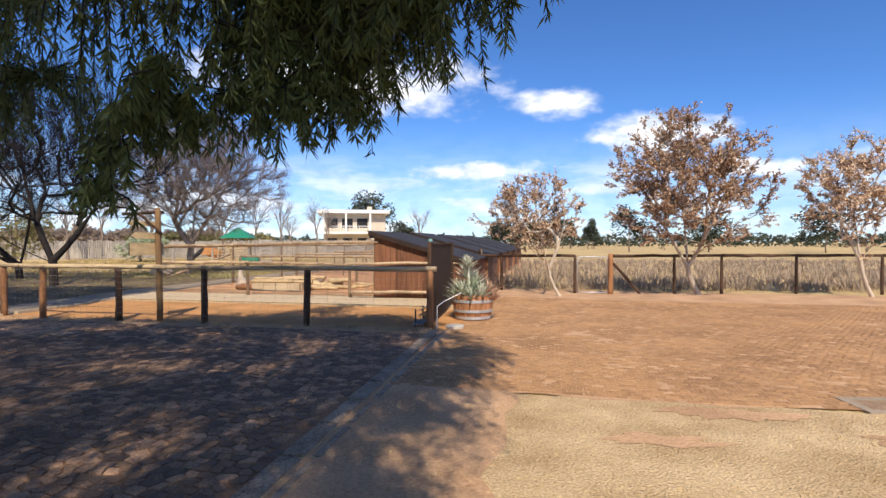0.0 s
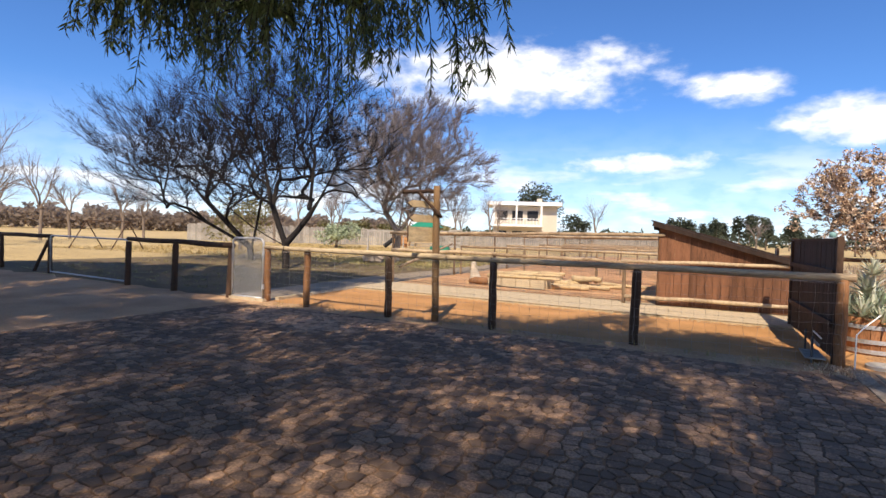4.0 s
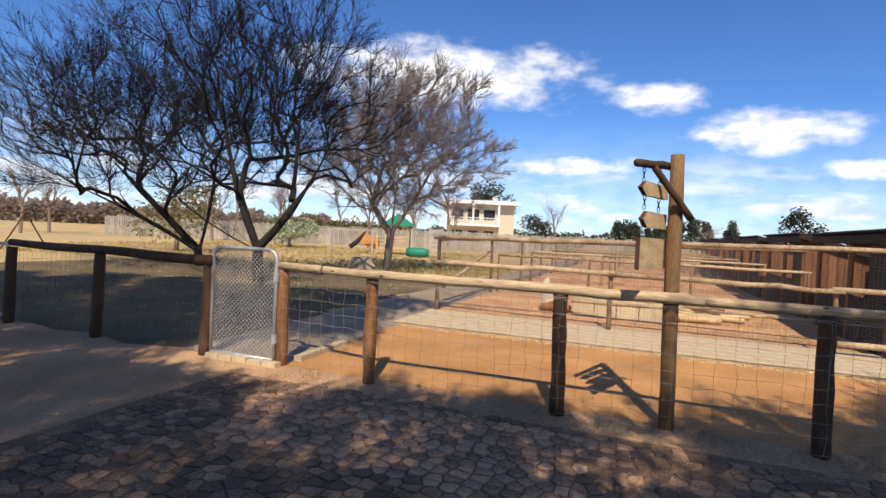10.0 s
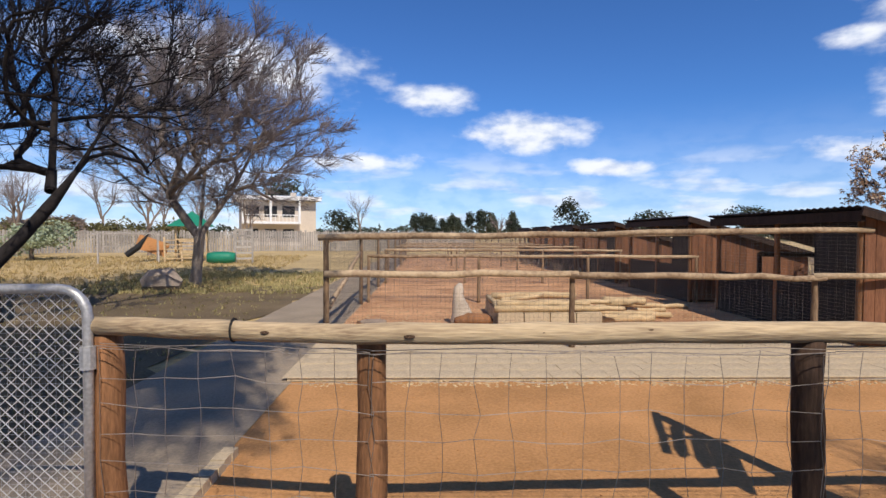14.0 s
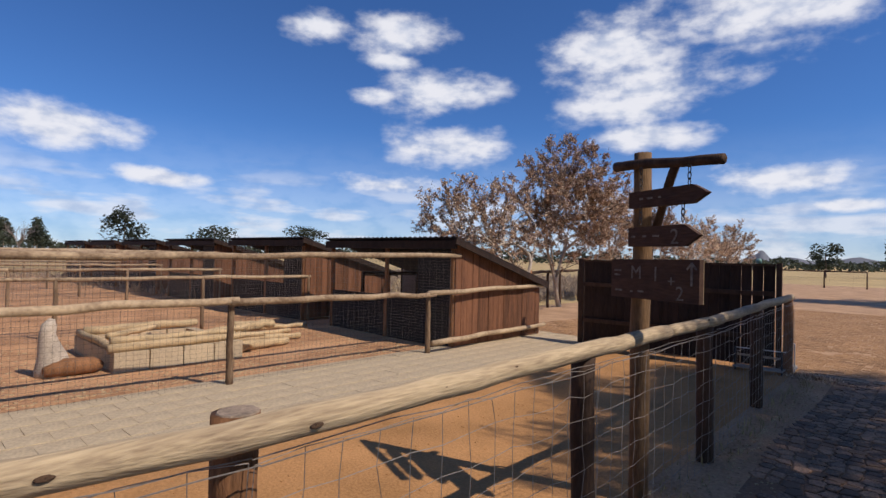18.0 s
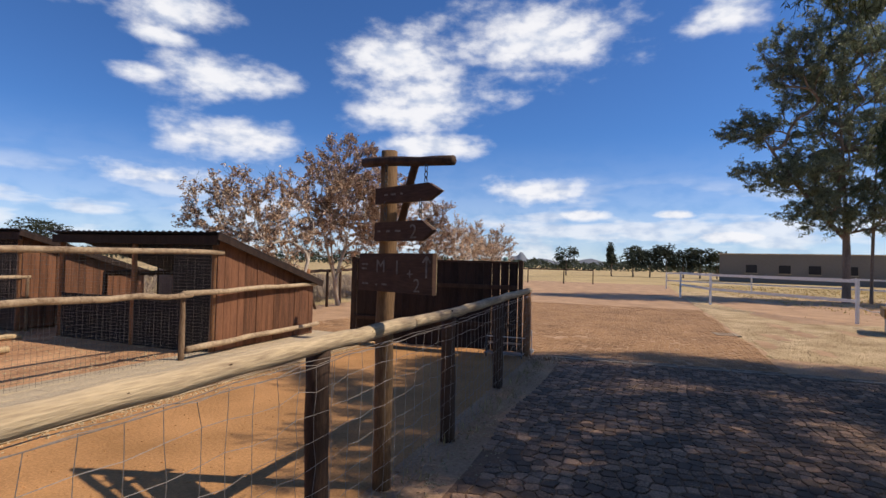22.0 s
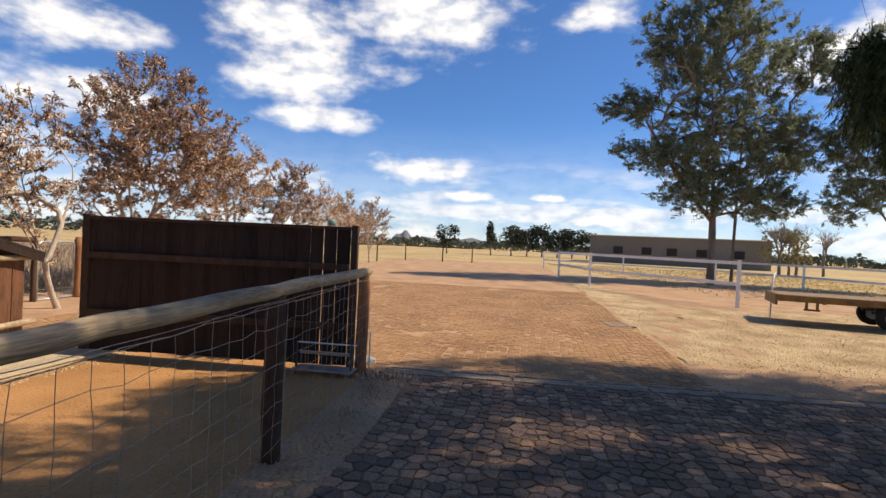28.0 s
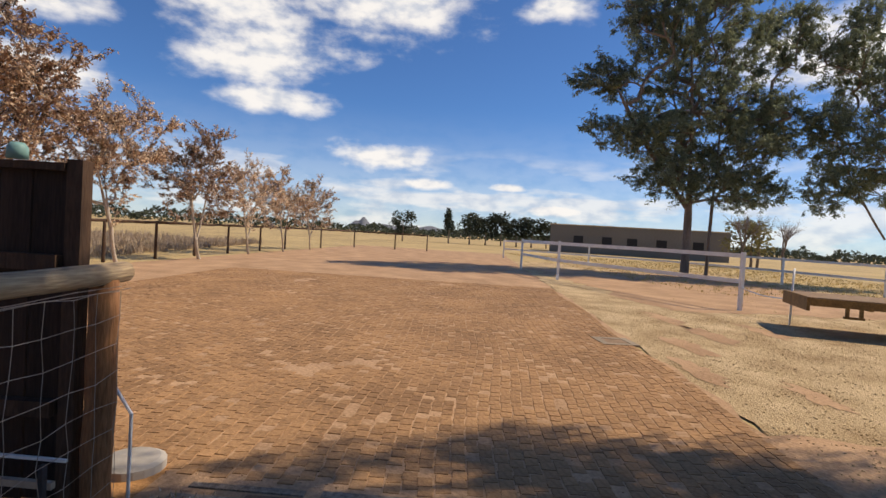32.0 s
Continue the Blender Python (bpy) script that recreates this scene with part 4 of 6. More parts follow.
def limb(g, p, d, ln, r0, r1, rng, seg, n, bend=0.15, lift=0.0):
    """A bent limb; gives its points and radii."""
    pts, rad = [Vector(p)], [r0]
    d = Vector(d).normalized()
    for i in range(seg):
        d = (d + Vector((rng.uniform(-bend, bend), rng.uniform(-bend, bend), rng.uniform(-bend, bend) + lift))).normalized()
        pts.append(pts[-1] + d * ln / seg)
        rad.append(r0 + (r1 - r0) * (i + 1) / seg)
    g.tube(pts, rad, n, cap=False)
    return pts, d


def spread(d, ang, rng):
    d = d.normalized()
    a = d.orthogonal().normalized()
    a.rotate(Matrix.Rotation(rng.uniform(0, 6.283), 3, d))
    return (d * math.cos(ang) + a * math.sin(ang)).normalized()


def grow(wood, twigs, p, d, ln, r, level, plan, rng, tips):
    """Branch by the plan: per level (children, length ratio, angle, segments, sides, lift, where the children begin)."""
    kids, ratio, ang, seg, n, lift, begin = plan[level]
    last = level == len(plan) - 1
    pts, dd = limb(wood if level < len(plan) - 2 else twigs, p, d, ln, r, r * (0.35 if last else 0.6), rng, seg, n, 0.17, lift)
    if last:
        tips.append((pts, dd))
        return
    for i in range(kids):
        t = begin + (1 - begin) * (i + rng.uniform(0.3, 1.0)) / kids
        k = min(int(t * seg), seg - 1)
        q = pts[k].lerp(pts[k + 1], min(1.0, t * seg - k))
        base = (pts[k + 1] - pts[k]).normalized()
        a = radians(ang) * rng.uniform(0.5, 1.35) * (1.0 if t < 0.9 else 0.5)
        grow(wood, twigs, q, spread(base, a, rng), ln * ratio * rng.uniform(0.7, 1.2), max(0.0026, r * 0.54 * (1.1 - 0.35 * t)), level + 1, plan, rng, tips)


def make_tree(name, p, stems, ln, r, plan, bark, twig, seed, label, leaf=None, category="tree", group="", bole=0.0):
    """bole: height of the one trunk under the stems. stems: directions of the first limbs. leaf: (material, per tip, length, width, droop, share of tips with leaves)."""
    rng = random.Random(seed)
    t = thing(name, (p[0], p[1], gz(p[0], p[1]) - 0.03), 0, label, category, group)
    wood, twigs, tips = Geo(), Geo(), []
    if bole:
        limb(wood, (0, 0, 0), (0.03, 0, 1), bole * 1.06, r * 1.7, r * 1.35, rng, 5, 9, 0.05)
    for sx, sy, sz, k in stems:
        grow(wood, twigs, Vector((sx * 0.08, sy * 0.08, bole)), Vector((sx, sy, sz)), ln * k, r, 0, plan, rng, tips)
    part("trunk", wood, bark, t, smooth=True)
    tagged(part("twig", twigs, twig, t), kind="stuff")
    if leaf:
        m, cnt, l, w, droop, keep = leaf
        g = Geo()
        for pts, d in tips:
            if rng.random() > keep:
                continue
            for i in range(cnt):
                k = rng.uniform(0, len(pts) - 1.001)
                q = pts[int(k)].lerp(pts[int(k) + 1], k % 1)
                dd = spread(d, rng.uniform(0.3, 1.4), rng) + Vector((0, 0, -droop))
                g.leaf(q, dd, l * rng.uniform(0.6, 1.2), w * rng.uniform(0.7, 1.2), Vector((rng.uniform(-1, 1), rng.uniform(-1, 1), 0.5)))
        part("crown", g, m, t)
    return t


def canopy_tree(name, p, trunks, clusters, label, bark, leafm, seed, sprays, per, leaf_l, leaf_w, droop, r0=0.25, fork=0.45, thin=0.009):
    """A big tree: trunks, a limb to each foliage cluster (x, y, z, radius), and leafy sprays that droop."""
    rng = random.Random(seed)
    t = thing(name, (p[0], p[1], gz(p[0], p[1]) - 0.03), 0, label, "tree")
    tr = []
    for dx, dy, h in trunks:
        g = Geo()
        pts = [Vector((dx * 0.4, dy * 0.4, 0))]
        for i in range(8):
            k = (i + 1) / 8
            pts.append(Vector((dx * (0.4 + 0.6 * k) + rng.uniform(-0.1, 0.1), dy * (0.4 + 0.6 * k) + rng.uniform(-0.1, 0.1), h * k)))
        g.tube(pts, [r0 * (1.25 if i == 0 else 1) * (1 - 0.75 * i / 8) for i in range(9)], 9, cap=False)
        part("trunk", g, bark, t, smooth=True)
        tr.append(pts)
    wood, leaves = Geo(), Geo()
    for x, y, z, rad in clusters:
        young = leaf_l < 0.2 and z < 5                     # the low sprays have finer, denser leaves
        fine, many = (0.74, 2.1) if young else (1.0, 1.0)
        c = Vector((x, y, z))
        best = None
        for pts in tr:
            for i in range(3, 9):
                q = pts[i]
                if i / 8 < fork or (q.z > z + 0.4 and i / 8 > fork + 0.13):
                    continue
                dd = (q - c).length + 0.8 * max(0, q.z - z + 1.0)
                if best is None or dd < best[0]:
                    best = (dd, q, r0 * (1 - 0.75 * i / 8))
        q, rr = best[1], best[2]
        if young:
            above = [Vector(o[:3]) for o in clusters if o[2] > z + 0.45]
            q, rr = min(above, key=lambda o: (o - c).length), 0.009
        ln = (c - q).length
        mid = q.lerp(c, 0.5) + Vector((rng.uniform(-0.1, 0.1), rng.uniform(-0.1, 0.1), 0.08)) * ln
        curve = [q.lerp(mid, k).lerp(mid.lerp(c, k), k) for k in (0, 0.2, 0.4, 0.6, 0.8, 1)]
        r1 = min(rr * 0.55, thin * ln + 0.008)
        wood.tube(curve, [r1 * (1 - 0.75 * k / 5) for k in range(6)], 5, cap=False)
        for i in range(int(sprays * min(1.0, (rad / 0.5) ** 1.5)) if young else sprays):
            v = Vector((rng.gauss(0, 1), rng.gauss(0, 1), rng.gauss(0, 0.6)))
            v = v.normalized() * rad * rng.uniform(0.45, 1.0)
            a, b = c + v * 0.15, c + v
            d = Vector((v.x, v.y, 0)) * 0.25 + Vector((0, 0, -droop * rad))
            e = b + d * rng.uniform(0.4, 1.0)
            wood.tube([a, b, e], [0.008, 0.005, 0.003], 3, cap=False)
            for k in range(int(per * many)):
                u = rng.random()
                q = a.lerp(b, u * 2) if u < 0.35 else b.lerp(e, (u - 0.35) / 0.65)
                dd = Vector((rng.uniform(-1, 1), rng.uniform(-1, 1), rng.uniform(-0.6, 0.5) - droop))
                leaves.leaf(q, dd, leaf_l * fine * rng.uniform(0.6, 1.25), leaf_w * fine * rng.uniform(0.7, 1.2), Vector((rng.uniform(-1, 1), rng.uniform(-1, 1), 0.3)))
    tagged(part("limb", wood, bark, t), kind="stuff")
    part("crown", leaves, leafm, t)
    return t


def crown_points(n, c, s, rad, seed, shell=0.55, zmin=-1.0):
    """Cluster centres spread through an ellipsoid, more of them towards its skin."""
    rng = random.Random(seed)
    out = []
    while len(out) < n:
        v = Vector((rng.gauss(0, 1), rng.gauss(0, 1), rng.gauss(0, 1))).normalized() * rng.uniform(shell, 1.0)
        if v.z < zmin:
            continue
        out.append((c[0] + v.x * s[0], c[1] + v.y * s[1], c[2] + v.z * s[2], rad * rng.uniform(0.7, 1.3)))
    return out


def branch_tree(name, p, label, trunks, targets, seed, bark, twigm, tip=0.008, step=0.4, twig=(2, 0.5, 0.006, 3), up=0.5, leaf=None, group=""):
    """A tree whose limbs reach out to points of its crown; each limb leaves the nearest older one and is as thick as what it bears.
    twig: number, length, radius, side shoots. leaf: (material, per shoot, length, width, droop, share of shoots with leaves)."""
    rng = random.Random(seed)
    t = thing(name, (p[0], p[1], gz(p[0], p[1]) - 0.03), 0, label, "tree", group)
    pos, par, way, chains = [], [], [], []
    for line in trunks:
        prev, chain = -1, []
        if line[0][2] > 0.2:
            prev = min(range(len(pos)), key=lambda k: (pos[k] - Vector(line[0])).length)
        for k, q in enumerate(line):
            pos.append(Vector(q))
            par.append(prev)
            nxt = Vector(line[min(k + 1, len(line) - 1)]) - Vector(line[max(k - 1, 0)])
            way.append(nxt.normalized())
            prev = len(pos) - 1
            chain.append(prev)
        chains.append(chain)
    base = Vector(trunks[0][0])
    for tg in sorted((Vector(q[:3]) for q in targets), key=lambda q: (q - base).length):
        P, W = np.array([tuple(q) for q in pos]), np.array([tuple(q) for q in way])
        d = np.array(tuple(tg)) - P
        ln = np.linalg.norm(d, axis=1) + 1e-6
        cost = ln * (1.0 + 1.3 * (1.0 - (d * W).sum(1) / ln)) + 3.0 * (P[:, 2] < trunks[0][-1][2] * 0.55) + 2.0 * (P[:, 2] > tg.z + 0.25)
        i = int(np.argmin(cost))
        q0, L = pos[i], (tg - pos[i]).length
        mid = q0 + (way[i] * 0.5 + Vector((0, 0, 0.12))) * L * 0.8
        n = max(2, int(L / step))
        chain = [i]
        for k in range(1, n + 1):
            u = k / n
            q = q0.lerp(mid, u).lerp(mid.lerp(tg, u), u) + Vector((rng.uniform(-1, 1), rng.uniform(-1, 1), rng.uniform(-1, 1))) * 0.05 * step
            pos.append(q)
            par.append(chain[-1])
            way.append((q - pos[chain[-1]]).normalized())
            chain.append(len(pos) - 1)
        chains.append(chain)
    load = [0.0] * len(pos)
    for i in range(len(pos) - 1, -1, -1):
        load[i] = max(load[i], 1.0)
        if par[i] >= 0:
            load[par[i]] += load[i]
    rad = [tip * min(v, 3000.0) ** 0.42 * (0.75 if v < 2 else 1.0) for v in load]
    wood, twigs, leaves = Geo(), Geo(), Geo()
    for c in chains:
        rr = [rad[k] for k in c]
        if len(c) > 1:
            rr[0] = min(rr[0], rr[1] * 1.25) if par[c[0]] >= 0 or len(c) < 3 else rr[0] * 1.2
            wood.tube([pos[k] for k in c], rr, 8 if max(rr) > 0.06 else (5 if max(rr) > 0.025 else 3), cap=False)
    cnt, tl, tr, shoots = twig
    mid = sum((Vector(q[:3]) for q in targets), Vector()) / len(targets)

    def leafy(a, b):
        m, k, l, w, droop, keep = leaf
        if rng.random() > keep:
            return
        for _ in range(k):
            dd = Vector((rng.uniform(-1, 1), rng.uniform(-1, 1), rng.uniform(-0.7, 0.7) - droop))
            leaves.leaf(a.lerp(b, rng.uniform(0.3, 1.05)), dd, l * rng.uniform(0.6, 1.2), w * rng.uniform(0.7, 1.2), Vector((rng.uniform(-1, 1), rng.uniform(-1, 1), 0.5)))

    for i, v in enumerate(load):
        if v > 9 or par[i] < 0:
            continue
        for _ in range(cnt + (2 if v < 2 else 0)):
            d = (way[i] * 0.7 + (pos[i] - mid).normalized() * 0.45 + Vector((rng.uniform(-1, 1), rng.uniform(-1, 1), rng.uniform(-0.6, 0.9))) * 0.6 + Vector((0, 0, up))).normalized()
            L = tl * rng.uniform(0.5, 1.3)
            a = pos[i]
            m = a + d * L * 0.5 + Vector((rng.uniform(-1, 1), rng.uniform(-1, 1), 0.4)) * 0.06 * L
            b = a + d * L + Vector((0, 0, 0.12 * L * up))
            twigs.tube([a, m, b], [tr, tr * 0.8, tr * 0.5], 3, cap=False)
            if leaf:
                leafy(m, b)
            for _ in range(shoots):
                q = a.lerp(m, rng.random()) if rng.random() < 0.3 else m.lerp(b, rng.random())
                e = q + spread(d, rng.uniform(0.3, 0.8), rng) * L * rng.uniform(0.3, 0.6) + Vector((0, 0, 0.1 * L * up))
                twigs.tube([q, e], [tr * 0.7, tr * 0.45], 3, cap=False)
                if leaf:
                    leafy(q, e)
    part("trunk", wood, bark, t, smooth=True)
    tagged(part("twig", twigs, twigm, t), kind="stuff")
    if leaf:
        part("crown", leaves, leaf[0], t)
    return t


def stem(p0, p1, bow, n=6):
    """Points of a bowed stem from p0 up to p1."""
    p0, p1 = Vector(p0), Vector(p1)
    mid = p0.lerp(p1, 0.5) + Vector(bow)
    return [tuple(p0.lerp(mid, k / n).lerp(mid.lerp(p1, k / n), k / n)) for k in range(n + 1)]


branch_tree("bare_tree", (-14.2, 18.0), "dark leafless spreading tree with many thin twigs",
            [stem((0, 0, -0.1), (-0.05, 0, 1.0), (0.02, 0, 0), 4), stem((-0.05, 0, 0.9), (1.9, 0.6, 4.4), (0.3, 0.1, -0.3)), stem((-0.05, 0, 0.92), (-1.4, 0.2, 5.0), (-0.35, 0, -0.1)), stem((-0.05, 0, 0.85), (-3.4, -0.5, 3.3), (-0.4, -0.1, -0.35)), stem((0.75, 0.25, 2.2), (0.5, 1.0, 5.2), (0.0, 0.1, 0))],
            crown_points(500, (-0.6, 0.8, 4.95), (4.1, 4.0, 3.5), 1, 3, 0.25, -0.72), 3, M_BARK, M_TWIG, tip=0.0135, twig=(2, 0.7, 0.0062, 5), up=0.5, leaf=(M_TWIG, 1, 0.07, 0.035, 0.2, 0.3))
branch_tree("bare_tree", (-18.6, 21.5), "dark leafless leaning tree with low spreading limbs",
            [stem((0, 0, -0.1), (-0.1, 0, 0.7), (0, 0, 0), 3), stem((-0.1, 0, 0.6), (-2.3, -1.4, 3.4), (-0.1, 0, 0.1)), stem((-0.1, 0.1, 0.6), (0.4, 0.2, 4.2), (0.1, 0.2, 0)), stem((-0.1, -0.1, 0.6), (-3.4, -1.6, 2.5), (0, 0, 0.2))],
            crown_points(480, (-1.6, -2.0, 4.25), (4.6, 4.2, 3.0), 1, 8, 0.2, -0.72), 8, M_BARK, M_TWIG, tip=0.0135, twig=(2, 0.7, 0.0062, 5), up=0.5, leaf=(M_TWIG, 1, 0.07, 0.035, 0.2, 0.3))
branch_tree("bare_tree", (-13.0, 24.8), "grey leafless round-headed tree behind the pens",
            [stem((0, 0, 0), (0.15, 0, 1.6), (0.02, 0, 0), 3), stem((0.13, 0, 1.45), (1.9, 0.2, 4.6), (0.2, 0, -0.1)), stem((0.12, 0, 1.4), (-1.7, 0, 4.6), (-0.2, 0, -0.1)), stem((0.14, 0, 1.5), (0.3, 0.5, 5.0), (0, 0.1, 0))],
            crown_points(560, (0.35, 0.2, 4.75), (4.0, 3.8, 3.25), 1, 4, 0.3, -0.75), 4, M_GREYBARK, M_GREYTWIG, tip=0.0145, twig=(4, 0.5, 0.007, 7), up=0.25)

# place, crown centre, crown half sizes, limbs, share of shoots with leaves, seed
TREES = (((3.05, 15.4), (-0.45, 1.2, 2.35), (1.6, 1.6, 1.2), 120, 0.38, 11), ((7.4, 16.4), (-0.2, -0.5, 3.35), (2.4, 1.9, 2.15), 330, 0.6, 12), ((12.1, 15.9), (-0.2, 0.1, 3.1), (1.45, 1.5, 1.75), 130, 0.6, 13),
         ((16.05, 15.2), (-0.1, 0, 2.75), (1.3, 1.35, 1.8), 120, 0.6, 14), ((20.6, 14.8), (0, 0, 2.6), (1.5, 1.5, 1.6), 85, 0.6, 15), ((24.2, 14.1), (0, 0, 2.5), (1.5, 1.5, 1.6), 80, 0.6, 16), ((28.4, 13.5), (0, 0, 2.6), (1.5, 1.5, 1.6), 80, 0.6, 17))
for p, c, sz, n, keep, sd in TREES:
    fork = max(0.55, c[2] - sz[2] - 0.35)
    st = [stem((0.25, 0, 0), (-0.1, 0, fork + 0.1), (-0.12, 0, 0), 3), stem((-0.08, 0, fork), (c[0] - 0.5 * sz[0], 0.1, c[2]), (-0.05, 0, 0)), stem((-0.08, 0, fork), (c[0] + 0.5 * sz[0], -0.1, c[2] - 0.2), (0.1, 0, 0)), stem((-0.08, 0, fork), (c[0], 0.3, c[2] + 0.4 * sz[2]), (0.0, 0.1, 0))]
    branch_tree("autumn_tree", p, "small tree with dry orange-brown autumn leaves and pale trunk", st, crown_points(n, c, sz, 1, sd, 0.3, -0.85), sd, M_PALEBARK, M_TWIG, tip=0.0088, step=0.3, twig=(2, 0.32, 0.0045, 3), up=0.3, leaf=(M_AUTUMN, 6, 0.082, 0.042, 0.35, keep + 0.15), group="autumn trees along the fence")



def lobed_crown(lobes, density, seed):
    """Points through a crown of several lobes (centre, half sizes), more of them in the larger lobes."""
    out = []
    for k, (c, h) in enumerate(lobes):
        out += crown_points(max(6, int(density * (h[0] * h[1] * h[2]) ** 0.75)), c, h, 1, seed + k, 0.35)
    return out


GUM = [((0.3, -0.5, 7.0), (3.4, 3.7, 3.0)), ((0.2, -0.2, 11.6), (3.2, 3.4, 3.3)), ((-0.4, 3.0, 12.2), (1.5, 1.5, 1.8)), ((-0.6, 4.9, 8.8), (1.2, 1.25, 0.8)), ((-0.4, 3.4, 8.6), (1.2, 1.2, 1.0)), ((-0.9, 4.5, 6.2), (1.1, 1.15, 0.6)),
       ((-0.5, 2.9, 6.3), (1.2, 1.2, 0.9)), ((-0.7, 1.7, 4.6), (1.4, 1.4, 0.9)), ((0.3, -2.8, 4.6), (1.6, 1.7, 1.3)), ((0.5, -4.0, 7.6), (1.5, 1.6, 2.0)), ((0.4, -4.4, 11.8), (1.5, 1.5, 2.2)), ((-0.8, -0.4, 4.2), (1.4, 1.6, 0.9)), ((0.0, -0.4, 15.2), (1.8, 2.0, 1.4))]
branch_tree("gum_tree", (21.3, -5.0), "tall green gum tree with two trunks behind the white rails",
            [stem((0, 0, 0), (-0.3, 0.9, 13.5), (0.1, -0.5, 0), 10), stem((0.3, -1.25, 0), (0.6, -1.9, 12.0), (-0.2, 0.3, 0), 10), stem((0.0, 0.0, 3.2), (-0.6, 4.2, 8.6), (0, 0.2, -0.3)), stem((0.2, -1.1, 3.6), (0.4, -3.8, 7.4), (0, -0.2, -0.4))],
            lobed_crown(GUM, 22, 300), 31, M_GUMBARK, M_TWIG, tip=0.013, step=0.5, twig=(2, 0.5, 0.006, 3), up=0.1, leaf=(M_GUMLEAF, 6, 0.17, 0.05, 0.5, 0.95))
GUM_SIDE = [((0, 0.8, 6.2), (3.0, 2.9, 2.4)), ((0.2, 0.6, 9.6), (2.6, 2.7, 2.4)), ((-0.3, 3.4, 10.6), (1.3, 1.6, 1.2)), ((-0.2, 3.6, 7.4), (1.2, 1.5, 0.9)), ((-0.2, 3.2, 4.4), (1.3, 1.6, 0.9)), ((0.2, -2.8, 8.0), (2.0, 2.0, 2.6)), ((0, 2.0, 12.2), (1.4, 1.3, 1.1))]
branch_tree("gum_tree", (20.5, -14.6), "tall green gum tree beside the riding arena",
            [stem((0, 0, 0), (-0.3, 1.4, 10.5), (0.1, -0.5, 0), 9), stem((0.1, 0.3, 2.4), (0.1, 3.2, 7.0), (0, 0.2, -0.3)), stem((0.1, 0.0, 3.0), (0.4, -2.6, 8.0), (0, -0.2, -0.2))],
            lobed_crown(GUM_SIDE, 19, 340), 32, M_GUMBARK, M_TWIG, tip=0.013, step=0.5, twig=(2, 0.5, 0.006, 3), up=0.1, leaf=(M_GUMLEAF, 6, 0.17, 0.05, 0.5, 0.95))

# the trees that shade the path
LOW1 = [(0.12, 6.2, 1.98, 0.16), (0.18, 6.2, 2.2, 0.19), (0.25, 6.25, 2.44, 0.24), (0.45, 6.4, 2.55, 0.28), (0.62, 6.0, 2.62, 0.24), (0.85, 6.4, 2.6, 0.28), (1.15, 6.4, 2.62, 0.26), (1.45, 6.6, 2.66, 0.28), (1.0, 6.4, 2.95, 0.42), (1.5, 6.9, 3.0, 0.42), (1.9, 6.3, 3.15, 0.42), (2.3, 6.5, 3.35, 0.38), (2.7, 6.5, 3.6, 0.33), (0.75, 6.0, 3.4, 0.5), (1.6, 6.0, 3.6, 0.5), (0.1, 6.2, 3.3, 0.5), (1.2, 6.8, 3.5, 0.5), (2.2, 6.1, 3.8, 0.45),
        (1.0, 7.0, 3.35, 0.5), (1.4, 7.2, 3.4, 0.5), (1.8, 7.0, 3.5, 0.5), (1.2, 7.3, 3.8, 0.5), (1.7, 7.3, 3.9, 0.5), (2.1, 6.9, 3.9, 0.45), (0.8, 6.7, 3.7, 0.5)]
LOW2 = [(2.2, 7.1, 3.5, 0.6), (1.4, 7.1, 3.55, 0.62), (0.6, 7.3, 3.5, 0.6), (1.9, 6.6, 4.0, 0.6), (1.1, 6.5, 4.0, 0.65), (2.5, 6.2, 4.2, 0.5), (-0.1, 7.2, 3.65, 0.6), (-0.6, 7.0, 3.75, 0.5)]
SHADED = [(-25, -2), (-25, 15), (-17, 17.8), (-12, 17.6), (-9.4, 16.6), (-9.4, 12), (-9.9, 11.1), (-8, 10.7), (-5.5, 10.25), (-2.4, 10.15), (-0.1, 9.45), (0.55, 8.4), (0.9, 6.9), (0.65, 5.3), (0.8, 3.9), (0.5, 3.0), (0.1, 1.6), (0.0, -2)]
OVER_SAND = [(-1.3, 11.0), (-2.0, 10.9), (-1.6, 10.6), (-0.8, 10.8), (-4.2, 10.6), (-3.6, 10.3), (-3.0, 10.4), (-2.2, 10.5), (-5.8, 10.4), (-4.9, 10.2), (-2.6, 10.2), (-3.2, 10.8), (-0.6, 10.2), (-1.0, 10.0), (-0.35, 9.9), (-1.7, 10.1), (-3.3, 11.3), (-3.7, 10.7), (-2.9, 11.9), (-6.9, 10.4), (-2.5, 12.5), (-1.5, 10.5), (-5.2, 10.6), (-4.6, 11.0)]
ACACIAS = {(-1.6, -3.2): [], (-6.2, -1.6): [], (-12.4, 1.4): [], (-19.5, 1.6): []}


def within(x, y, poly):
    hit = False
    for (xa, ya), (xb, yb) in zip(poly, poly[1:] + poly[:1]):
        if (ya > y) != (yb > y) and x < xa + (y - ya) * (xb - xa) / (yb - ya):
            hit = not hit
    return hit


